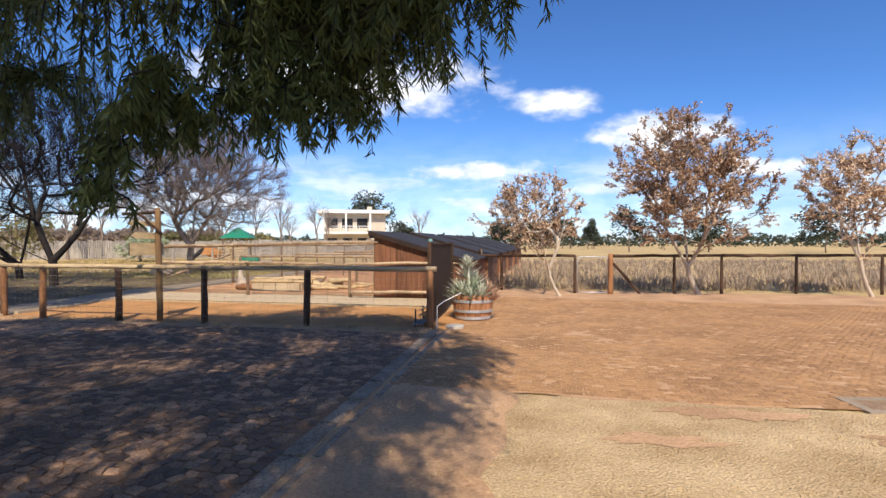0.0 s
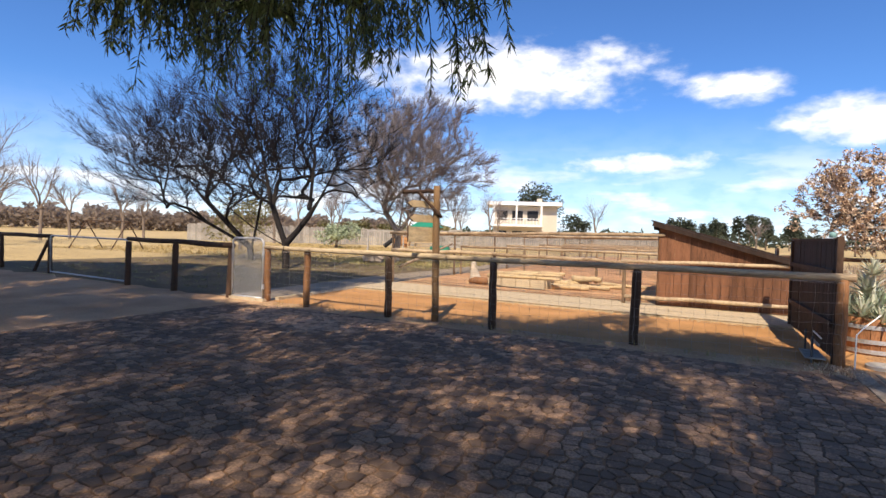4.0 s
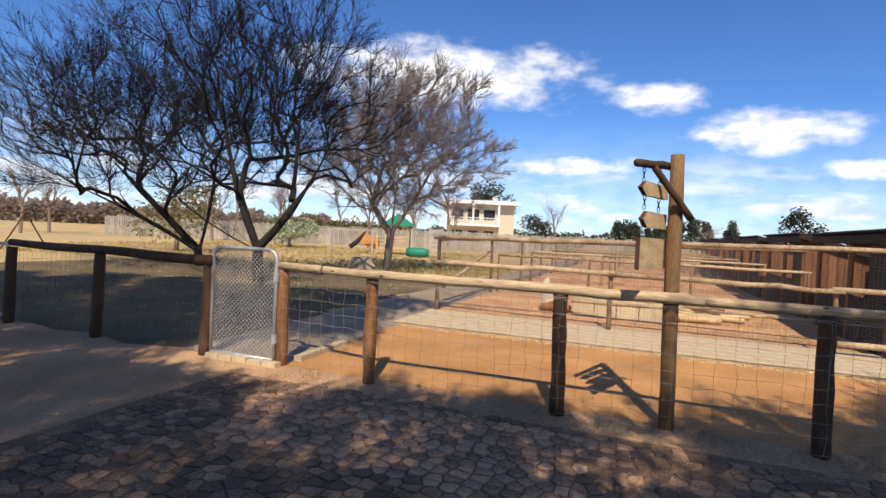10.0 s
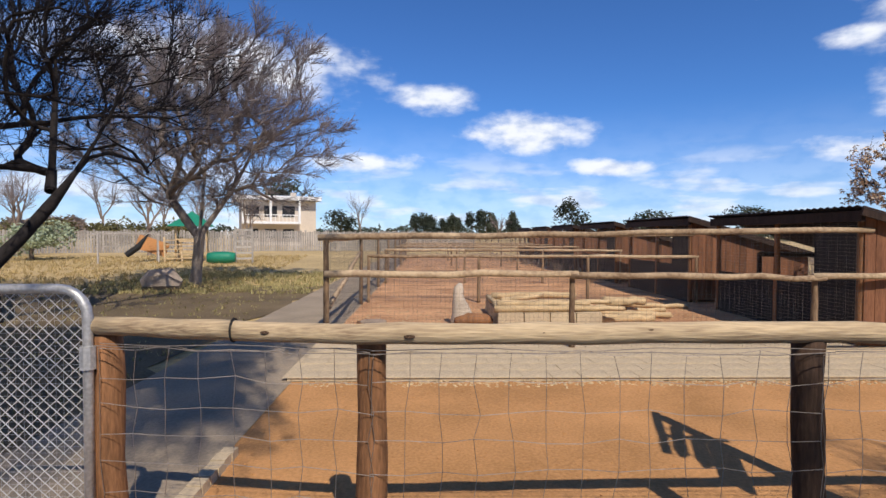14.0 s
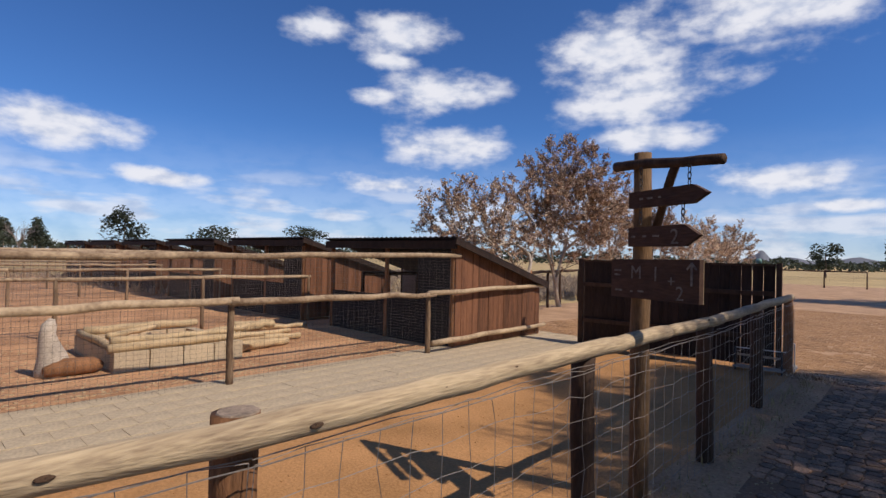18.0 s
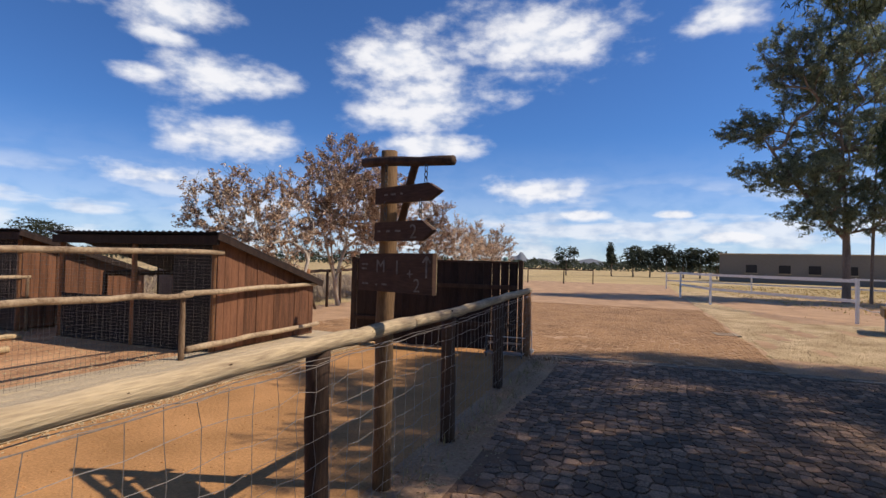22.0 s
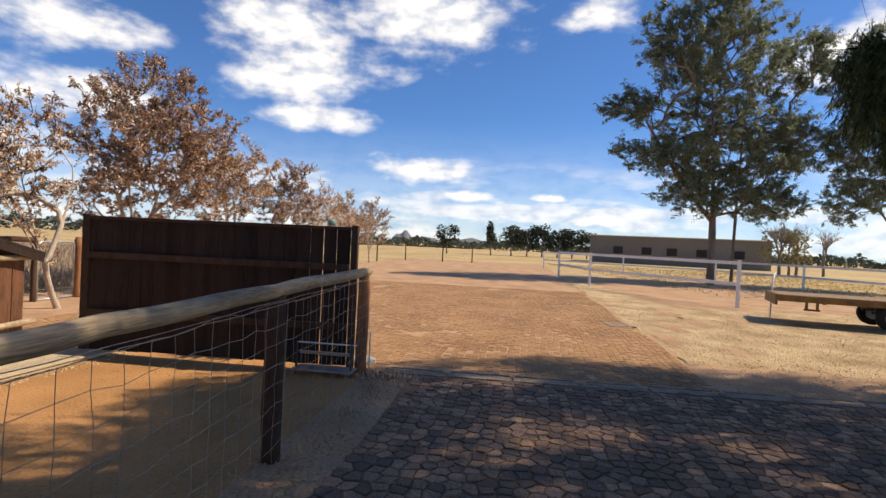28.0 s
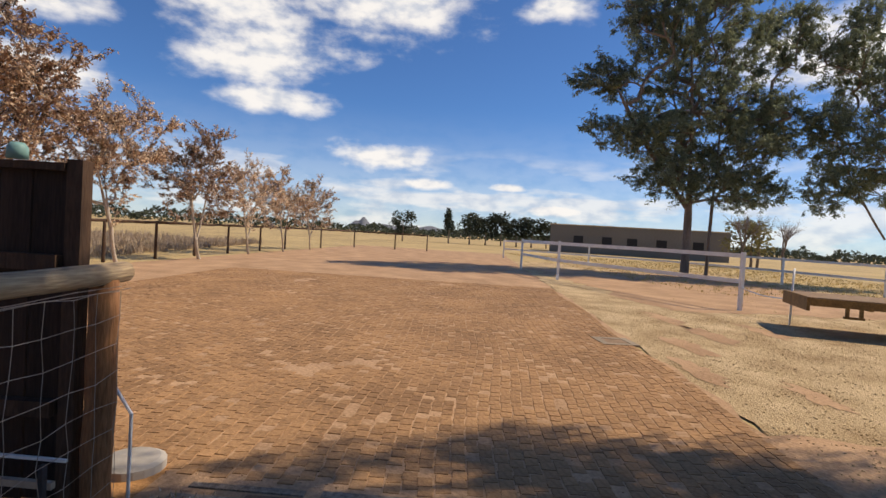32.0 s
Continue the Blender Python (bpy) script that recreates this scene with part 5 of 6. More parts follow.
def canopy_clusters():
    """Foliage clusters whose shade covers the path and the paddock by the gate, given to the nearest trunk."""
    rng = random.Random(44)
    spots = list(OVER_SAND)
    for i in range(-30, 5):
        for j in range(-1, 22):
            x, y = 0.86 * i + rng.uniform(-0.35, 0.35) + (0.46 if j % 2 else 0), 0.86 * j + rng.uniform(-0.35, 0.35)
            far = x < -14 or y > 12
            if y < 1.0 and x < -8 or rng.random() < (0.0 if far else 0.18 if -11 < x < -8.2 and 8.6 < y < 10.4 else 0.0 if x > -0.8 else 0.02) or (-8 < x < -0.8 and 4.6 < y < 8.8 and noise.noise(Vector((x * 0.75, y * 0.5, 3.0))) > 0.34):
                continue
            if -10.9 < x < -9.2 and 10.3 < y < 12.4:
                continue
            if within(x, y, SHADED) and (y > 5.5 or x > -14):
                spots.append((x, y))
    for x, y in spots:
        tall = y > 11.3 and x < -9
        for h in (rng.uniform(8.5, 9.0), rng.uniform(9.2, 9.9)) if tall else (rng.uniform(6.6, 7.1), rng.uniform(7.2, 8.0)) if x > -0.7 or x < -8 and y < 10.4 or rng.random() < 0.35 else (rng.uniform(6.5, 7.8) if y > 6.5 else rng.uniform(5.4, 7.2),):
            c = Vector((x - SHADE[0] * h, y - SHADE[1] * h, h))
            key = min(ACACIAS, key=lambda q: (c.x - q[0]) ** 2 + (c.y - q[1]) ** 2 + (60 if tall and q[0] > -8 else 0))
            ACACIAS[key].append((c.x - key[0], c.y - key[1], h, rng.uniform(0.66, 0.88)))


canopy_clusters()
for (x, y), low, trunks, sd in (((-1.6, -3.2), LOW1, [(-0.4, 1.4, 6.0), (1.0, 1.0, 5.6)], 41), ((-6.2, -1.6), LOW2, [(0.6, 1.0, 6.0), (-0.8, 1.0, 5.8)], 42), ((-12.4, 1.4), [], [(0.4, 1.6, 8.0), (-0.8, 1.4, 7.6)], 43), ((-19.5, 1.6), [], [(0.4, 1.6, 8.0), (-0.8, 1.2, 7.6)], 45)):
    canopy_tree("acacia_tree", (x, y), trunks, ACACIAS[(x, y)] + low, "willow-leaved acacia tree that shades the path", M_BARK, M_ACACIA, sd, 54, 24, 0.145, 0.022, 1.0, 0.15, 0.4, 0.0028)

# ---- white rails ----


def white_rails(name, pts, h, label):
    rng = random.Random(60)
    x0, y0 = pts[0]
    f = thing(name, (x0, y0, 0), 0, label, "fence")
    for i, (x, y) in enumerate(pts):
        part("post", Geo().box((x - x0, y - y0, h / 2 - 0.02), (0.08, 0.08, h + 0.04)), M_WHITE, f)
    for i in range(len(pts) - 1):
        (xa, ya), (xb, yb) = pts[i], pts[i + 1]
        for z in (h - 0.08, 0.5 * h):
            a = math.atan2(yb - ya, xb - xa)
            ln = math.hypot(xb - xa, yb - ya)
            part("rail", Geo().box(((xa + xb) / 2 - x0, (ya + yb) / 2 - y0, z), (ln, 0.035, 0.1), Matrix.Rotation(a, 3, "Z")), M_WHITE, f)
    return f


white_rails("white_rail_fence", [(9.3, 0.3), (15.9, 2.7), (21.2, 2.8)], 1.38, "white painted rail fence by the gravel")
white_rails("white_rail_fence", [(33, 1.3), (28.5, -3), (25, -7.2), (20.4, -9.2), (16, -10), (11.5, -11), (7, -12)], 1.25, "white painted rails of the riding arena")


# ---- far fence ----
def far_fence():
    rng = random.Random(61)
    f = thing("boundary_fence", (1.5, 19.5, 0), 0, "dark pole and wire fence along the drive", "fence")
    pts = [(-0.6, 17.6), (1.7, 17.0), (3.9, 16.3), (4.95, 16.25), (6.95, 16.5), (8.45, 16.7), (10.8, 16.9), (13.2, 16.7), (15.5, 16.3), (18, 16.0), (20.6, 15.6), (24.2, 15.2), (28, 14.8), (32, 13.4), (37, 11.7), (37.1, 8.7), (37.3, 6.3)]
    for i, (x, y) in enumerate(pts):
        part("post", Geo().pole((x - 1.5, y - 19.5, -0.05), (x - 1.5, y - 19.5, 1.2), 0.05, rng, wob=0.005), M_DARKPOST, f, smooth=True)
    part("brace", Geo().pole((3.5, -3.23, 1.0), (4.4, -3.12, 0.0), 0.045, rng, wob=0.01), M_DARKPOST, f, smooth=True)
    part("gate_post", Geo().pole((3.45, -3.3, -0.05), (3.45, -3.3, 1.25), 0.085, rng, wob=0.005), M_POST, f, smooth=True)
    for i in range(len(pts) - 1):
        (xa, ya), (xb, yb) = pts[i], pts[i + 1]
        if i == 2:
            continue
        part("rail", Geo().pole((xa - 1.5, ya - 19.5, 1.18), (xb - 1.5, yb - 19.5, 1.18), 0.052, rng, wob=0.012), M_DARKPOST, f, smooth=True)
        part("wire_netting", wire_panel((xa - 1.5, ya - 19.5, 0), (xb - 1.5, yb - 19.5, 0), 0.03, 1.1, 0.15, 0.12, 0.0012, rng), M_FINEWIRE, f)


far_fence()


tube_gate((3.97, 16.29, 0), -2.5, 0.92, 1.15, 0.02, False, "small pale tube gate in the boundary fence")


# ---- buildings ----
def box_part(name, c, s, m, parent, label=""):
    return part(name, Geo().box(c, s), m, parent, label)


def house():
    h = thing("house", (-23.3, 84.0, 0.06), 13.5, "two-storey cream house with flat roof and balcony", "house")
    box_part("wall", (5.0, 4.6, 3.1), (10.0, 8.6, 6.2), M_HOUSE, h)
    box_part("roof", (4.8, 4.2, 6.55), (11.6, 10.4, 0.55), M_WHITE, h)
    box_part("balcony", (3.8, -1.0, 3.1), (7.6, 2.0, 0.3), M_WHITE, h)
    for x in (0.8, 3.2, 5.6):
        box_part("window", (x + 0.6, 0.27, 4.7), (1.7, 0.1, 1.5), M_DARK, h)
        box_part("window", (x + 0.6, 0.27, 1.6), (1.5, 0.1, 1.3), M_DARK, h)
    for y in (2.2, 5.0, 7.2):
        wn = box_part("window", (10.02, y, 4.6), (0.1, 0.9, 1.5), M_DARK, h)
    for x in (0.1, 3.6, 7.4):
        box_part("column", (x, -1.9, 4.75), (0.28, 0.28, 3.1), M_WHITE, h)
    for i in range(15):
        box_part("baluster", (0.2 + 0.5 * i, -1.95, 3.7), (0.06, 0.06, 0.9), M_WHITE, h)
    box_part("handrail", (3.8, -1.95, 4.15), (7.6, 0.1, 0.1), M_WHITE, h)
    box_part("chimney", (7.6, 6.0, 7.3), (0.8, 0.8, 1.0), M_HOUSE, h)


house()


def long_building():
    b = thing("long_building", (65.2, -11.2, 0), -113.3, "long low grey rendered building with flat parapet", "building")
    box_part("wall", (10.4, 4, 1.75), (21, 8, 3.5), M_BLDG, b)
    box_part("parapet", (10.4, 4, 3.56), (21.3, 8.3, 0.12), M_CONC, b)
    for x in (3.5, 7, 10, 13.4, 17.5):
        w = box_part("window", (x, -0.01, 1.7), (1.2, 0.1, 1.0), M_DARK, b)
        box_part("sill", (x, -0.1, 1.16), (1.35, 0.16, 0.08), M_CONC, w)


long_building()


def palisade():
    rng = random.Random(66)
    line = [(-46, 45), (-30.1, 52.3), (-14, 57.1), (-4, 57.0), (3, 57.2)]
    f = thing("palisade_fence", (-46, 45, 0), 0, "grey timber palisade fence at the back of the garden", "fence")
    g = Geo()
    for (xa, ya), (xb, yb) in zip(line, line[1:]):
        ln = math.hypot(xb - xa, yb - ya)
        n = int(ln / 0.2)
        m = Matrix.Rotation(math.atan2(yb - ya, xb - xa), 3, "Z")
        for i in range(n):
            x, y = xa + (xb - xa) * i / n, ya + (yb - ya) * i / n
            hh = 1.75 + rng.uniform(-0.09, 0.09)
            g.box((x + 46, y - 45, gz(x, y) + hh / 2), (0.16, 0.03, hh), m)
    tagged(part("pale", g, M_PALISADE, f), kind="stuff")
    g = Geo()
    for (xa, ya), (xb, yb) in zip(line, line[1:]):
        for z in (0.5, 1.4):
            g.tube([(xa + 46, ya - 44.96, gz(xa, ya) + z), (xb + 46, yb - 44.96, gz(xb, yb) + z)], [0.04, 0.04], 4)
    part("rail", g, M_PALISADE, f)


palisade()


def clump_tree(name, p, h, w, seed, m, label, cone=0.0, n=900, trunk=0.12, size=0.5, base=0.2, bark=None):
    """A leafy far tree: a trunk and a crown of many clumps."""
    rng = random.Random(seed)
    t = thing(name, (p[0], p[1], gz(p[0], p[1]) - 0.02), 0, label, "tree")
    part("trunk", Geo().pole((0, 0, 0), (0.1, 0, h * 0.8), trunk, rng, n=7, wob=0.05, taper=0.3), bark or M_GUMBARK, t, smooth=True)
    g = Geo()
    lobes = [(rng.uniform(-0.6, 0.6), rng.uniform(-0.6, 0.6), rng.uniform(-0.7, 0.8), rng.uniform(0.3, 0.55)) for _ in range(14)]
    for i in range(n):
        lx, ly, lz, lr = lobes[i % 14]
        v = Vector((rng.gauss(0, 1), rng.gauss(0, 1), rng.gauss(0, 1))).normalized() * lr * rng.uniform(0.6, 1.0)
        zz = lz + v.z
        k = 1 - cone * (zz + 1) / 2
        q = Vector(((lx + v.x) * w / 2 * k, (ly + v.y) * w / 2 * k, h * (base + (1 - base) * (zz + 1.2) / 2.4)))
        g.leaf(q, Vector((rng.uniform(-1, 1), rng.uniform(-1, 1), rng.uniform(-0.8, 0.4))), size * rng.uniform(0.5, 1.2), size * 0.5, Vector((rng.uniform(-1, 1), rng.uniform(-1, 1), 1)))
    part("crown", g, m, t)
    return t


rng = random.Random(70)
clump_tree("far_tree", (-20.4, 109.5), 14, 11, 71, M_PINE, "dark green tree behind the house", n=1500, size=0.8)
for i in range(16):
    clump_tree("far_pine", (5 + 1.75 * i + rng.uniform(-0.8, 0.8), 132 + rng.uniform(-4, 4)), rng.uniform(5.6, 7.8), rng.uniform(3.5, 6), 100 + i, M_PINE, "dark distant conifer on the horizon", cone=0.6, n=600, size=0.7)
clump_tree("far_tree", (26.9, 90.5), 8.0, 7, 120, M_PINE, "dark spreading tree on the horizon", n=1100, size=0.6)
clump_tree("far_tree", (38, 86), 6.5, 8, 121, M_PINE, "dark spreading tree on the horizon", n=1100, size=0.6)
clump_tree("far_tree", (52, 80), 6.5, 9, 123, M_PINE, "dark spreading tree on the horizon", n=1100, size=0.6)
clump_tree("far_tree", (-10, 80), 5.0, 5, 124, M_PINE, "dark round tree beside the house", n=900, size=0.5)
clump_tree("cypress_tree", (77.8, 1.0), 5.2, 2.6, 122, M_PINE, "dark columnar cypress by the track", cone=0.5, n=900, size=0.5)
for i in range(6):
    clump_tree("far_tree", (80 + 0.5 * i, -2.5 - 2.6 * i), rng.uniform(4.4, 5.8), 5, 130 + i, M_PINE, "dense dark green far tree", n=800, size=0.6)
clump_tree("far_tree", (74, 8), 4.6, 4, 136, M_PINE, "dense dark green far tree", n=700, size=0.5)
clump_tree("far_tree", (41, -22), 4.6, 4.2, 137, M_BUSH, "pale green tree behind the arena", n=900, size=0.4)
clump_tree("bush", (-25.5, 28.8), 4.0, 4.8, 140, M_BUSH, "yellow-green feathery bush under the bare tree", n=1900, size=0.22, base=0.02)
clump_tree("bush", (-25.9, 41.0), 2.6, 4.0, 141, M_SUCC, "grey-green bush before the palisade", n=1800, size=0.3, base=0.0)
for i, (x, y, h, w) in enumerate(((-35, 58.5, 3.0, 7), (-29.5, 60.5, 3.3, 7), (-24.5, 62, 2.8, 6))):
    clump_tree("bush", (x, y), h, w, 150 + i, M_BUSH, "olive garden bush behind the palisade fence", n=1700, size=0.4, base=0.0)
FARB = [(4, 0.75, 30, 5, 5, 0.02, 0.3), (5, 0.66, 34, 4, 4, 0.02, 0.2), (6, 0.6, 36, 3, 3, 0.02, 0.2), (0, 0, 0, 2, 3, 0, 0)]
for i, (x, y, k) in enumerate(((-38, 19, 2.3), (-40, 23, 2.6), (-44, 25.5, 2.2), (-47, 31, 2.3), (-50, 35.5, 1.9), (-48, 39, 1.9), (-51, 44, 1.8), (-37, 14, 2.4), (-43, 18, 2.2), (-52, 27, 2.0), (-56, 33, 2.0), (-30, 47, 1.7), (-22, 47, 1.7), (-36, 46, 1.8), (-24, 67, 2.6), (-28.5, 70, 2.8), (-20, 69, 2.4), (-33, 66, 2.7), (-38, 62, 2.6), (-43, 60, 2.6), (-7.5, 82, 2.2), (-21, 78, 2.0), (-27, 79, 1.9), (40, -20.5, 1.6), (43, -24, 1.5), (45, -28, 1.5), (15, 92, 1.6))):
    make_tree("far_bare_tree", (x, y), [(-0.25, 0.1, 1, 1), (0.3, 0, 1, 1), (0, -0.2, 1, 1)], k, 0.08, FARB, M_GUMBARK, M_GREYTWIG, 200 + i, "slender leafless tree standing in dry grass", bole=1.1 * k, group="bare trees in the field")


def woods(name, label, a0, a1, dist, h, n, seed, m, size):
    """A far wood: a long bank of small clumps."""
    rng = random.Random(seed)
    g = Geo()
    for i in range(n):
        a = a0 + (a1 - a0) * rng.random()
        d = dist * rng.uniform(0.92, 1.1)
        x, y = d * math.sin(a), d * math.cos(a)
        top = h * (0.45 + 0.55 * noise.noise(Vector((a * 30, seed, 0))) + 0.35 * noise.noise(Vector((a * 110, seed, 3))) + 0.25)
        z = gz(x, y) + max(0.3, top) * rng.random() ** 0.7
        g.leaf(Vector((x, y, z)), Vector((rng.uniform(-1, 1), rng.uniform(-1, 1), rng.uniform(-0.5, 0.8))), size * rng.uniform(0.6, 1.3), size * 0.6, Vector((rng.uniform(-1, 1), rng.uniform(-1, 1), 0.4)))
    tagged(part(name, g, m), label, "woods", kind="stuff")


woods("far_woods", "brown leafless woods along the horizon", -1.75, -0.45, 170, 6.5, 26000, 1, M_WOODS, 1.4)
woods("far_woods", "dark green woods along the horizon", -0.45, 1.35, 210, 5, 12000, 2, M_PINE, 1.3)
woods("far_woods", "dark green woods along the horizon", 1.35, 2.6, 190, 3.6, 9000, 3, M_PINE, 1.2)

# low hills on the horizon
for k, (a, w, h) in enumerate(((1.49, 0.03, 16), (1.53, 0.09, 8), (1.62, 0.1, 9), (-1.2, 0.35, 16))):
    g = Geo()
    n = 26
    for i in range(n + 1):
        t = i / n * 2 - 1
        aa = a + w * t
        hh = h * max(0.0, 1 - abs(t)) ** 0.8 * (1 + 0.15 * math.sin(9 * t + k))
        for d, z in ((900, -4), (960, hh * 1.4), (1050, -4)):
            g.v.append((d * math.sin(aa), d * math.cos(aa), z))
    for i in range(n):
        for b in range(2):
            q = i * 3 + b
            g.f.append((q, q + 1, q + 4, q + 3))
    tagged(part("backdrop_hill", g, M_HILL, smooth=True), "low blue-grey hill on the horizon", "hill", kind="structure")


def tufts(name, label, n, place, h, wd, m, seed, blades=5):
    """Grass or scrub: bent blades, one mesh."""
    rng = random.Random(seed)
    g = Geo()
    for i in range(n):
        x, y = place(rng)
        hh = h * rng.uniform(0.4, 1.2)
        for k in range(blades):
            a = rng.uniform(0, 6.28)
            p = Vector((x + rng.uniform(-0.08, 0.08), y + rng.uniform(-0.08, 0.08), gz(x, y) - 0.02))
            g.leaf(p, Vector((math.cos(a) * 0.5, math.sin(a) * 0.5, rng.uniform(0.7, 1.3))), hh * rng.uniform(0.6, 1.1), wd, Vector((math.cos(a), math.sin(a), 0.2)))
    tagged(part(name, g, m), label, "grass", kind="stuff")


tufts("dry_scrub", "dry brown scrub behind the boundary fence", 5200, lambda r: (r.uniform(-0.5, 34), 17.6 - 0.02 * r.random() + (r.random() ** 1.6) * 26), 0.5, 0.04, M_SCRUB, 11, 5)
tufts("dry_grass", "yellow winter grass in the paddock", 6000, lambda r: (r.uniform(-34, -11.5), r.uniform(22.5, 46)), 0.16, 0.03, M_STRAW, 12, 5)
tufts("low_shrub", "low grey-green ground cover by the path", 1100, lambda r: (lambda u, v: uv(u, v))(r.uniform(-17.5, -11.2), 10.5 + 7.5 * r.random()) , 0.17, 0.028, M_COVER, 13, 8)
tufts("straw_grass", "straw-coloured grass on the gravel", 1000, lambda r: (r.uniform(5, 30), r.uniform(-11, 1.2)), 0.07, 0.015, M_STRAW, 14, 4)
tufts("straw_grass", "straw-coloured grass under the arena rails", 4500, lambda r: (r.uniform(13, 45), r.uniform(-20, -1.0)), 0.14, 0.03, M_STRAW, 15, 4)


def grit(name, label, n, place, size, m, seed):
    """Loose small stones and chips, one mesh."""
    rng = random.Random(seed)
    g = Geo()
    for i in range(n):
        x, y = place(rng)
        k = size * rng.uniform(0.35, 1.3)
        a = rng.uniform(0, 3.14)
        g.box((x, y, gz(x, y) + 0.007 + k * 0.06), (k, k * rng.uniform(0.4, 0.9), k * 0.3), Matrix.Rotation(a, 3, "Z"), taper=0.6)
    tagged(part(name, g, m), label, "stones", kind="stuff")


grit("loose_gravel", "loose pale gravel stones", 5200, lambda r: uv(0.4 + 9 * r.random() ** 1.3, -4.0 - 5.5 * r.random()), 0.02, M_GRAVEL, 1)
grit("loose_grit", "loose reddish grit on the drive", 3000, lambda r: uv(0.4 + 12 * r.random() ** 1.5, -3.9 + 7 * r.random()), 0.014, M_DUST, 2)
grit("wood_chip", "wood chips and straw bits in the pen", 2600, lambda r: uv(r.uniform(-9.5, -0.5), 4.85 + 3.5 * r.random() ** 2), 0.035, M_LOG, 3)
grit("loose_grit", "small clods on the orange sand", 900, lambda r: uv(r.uniform(-9.5, 0.2), r.uniform(0.1, 3.0)), 0.02, M_SAND, 4)
grit("loose_gravel", "pale stone chips along the fence foot", 1500, lambda r: uv(r.uniform(-9.6, 0.1), -0.2 + r.gauss(0, 0.13)), 0.02, M_DUST, 5)
tufts("dry_weed", "dry weeds along the foot of the fence", 90, lambda r: uv(r.uniform(-9.5, 0.1), -0.2 + r.gauss(0, 0.08)), 0.13, 0.01, M_STRAW, 16, 5)


grit("straw_bits", "straw and wood chips along the slab edge", 1300, lambda r: uv(r.uniform(-9.5, 0.2), 2.9 + r.gauss(0, 0.07)), 0.03, M_LOG, 6)
tufts("leaf_litter", "dry leaf litter heaped at the end post", 260, lambda r: uv(0.02 + r.gauss(0, 0.09) - 0.25 * r.random(), -0.2 + r.gauss(0, 0.14)), 0.07, 0.025, M_AUTUMN, 17, 3)
grit("dry_leaf", "dry fallen leaves and straw on the path", 2600, lambda r: uv(r.uniform(-10.5, 0.1), -0.3 - 2.6 * r.random() ** 2.2), 0.02, M_LOG, 7)
tufts("paddock_weed", "sparse olive weeds on the shaded earth", 1500, lambda r: uv(r.uniform(-22, -11.3), r.uniform(0.6, 13)), 0.09, 0.018, M_COVER, 18, 5)


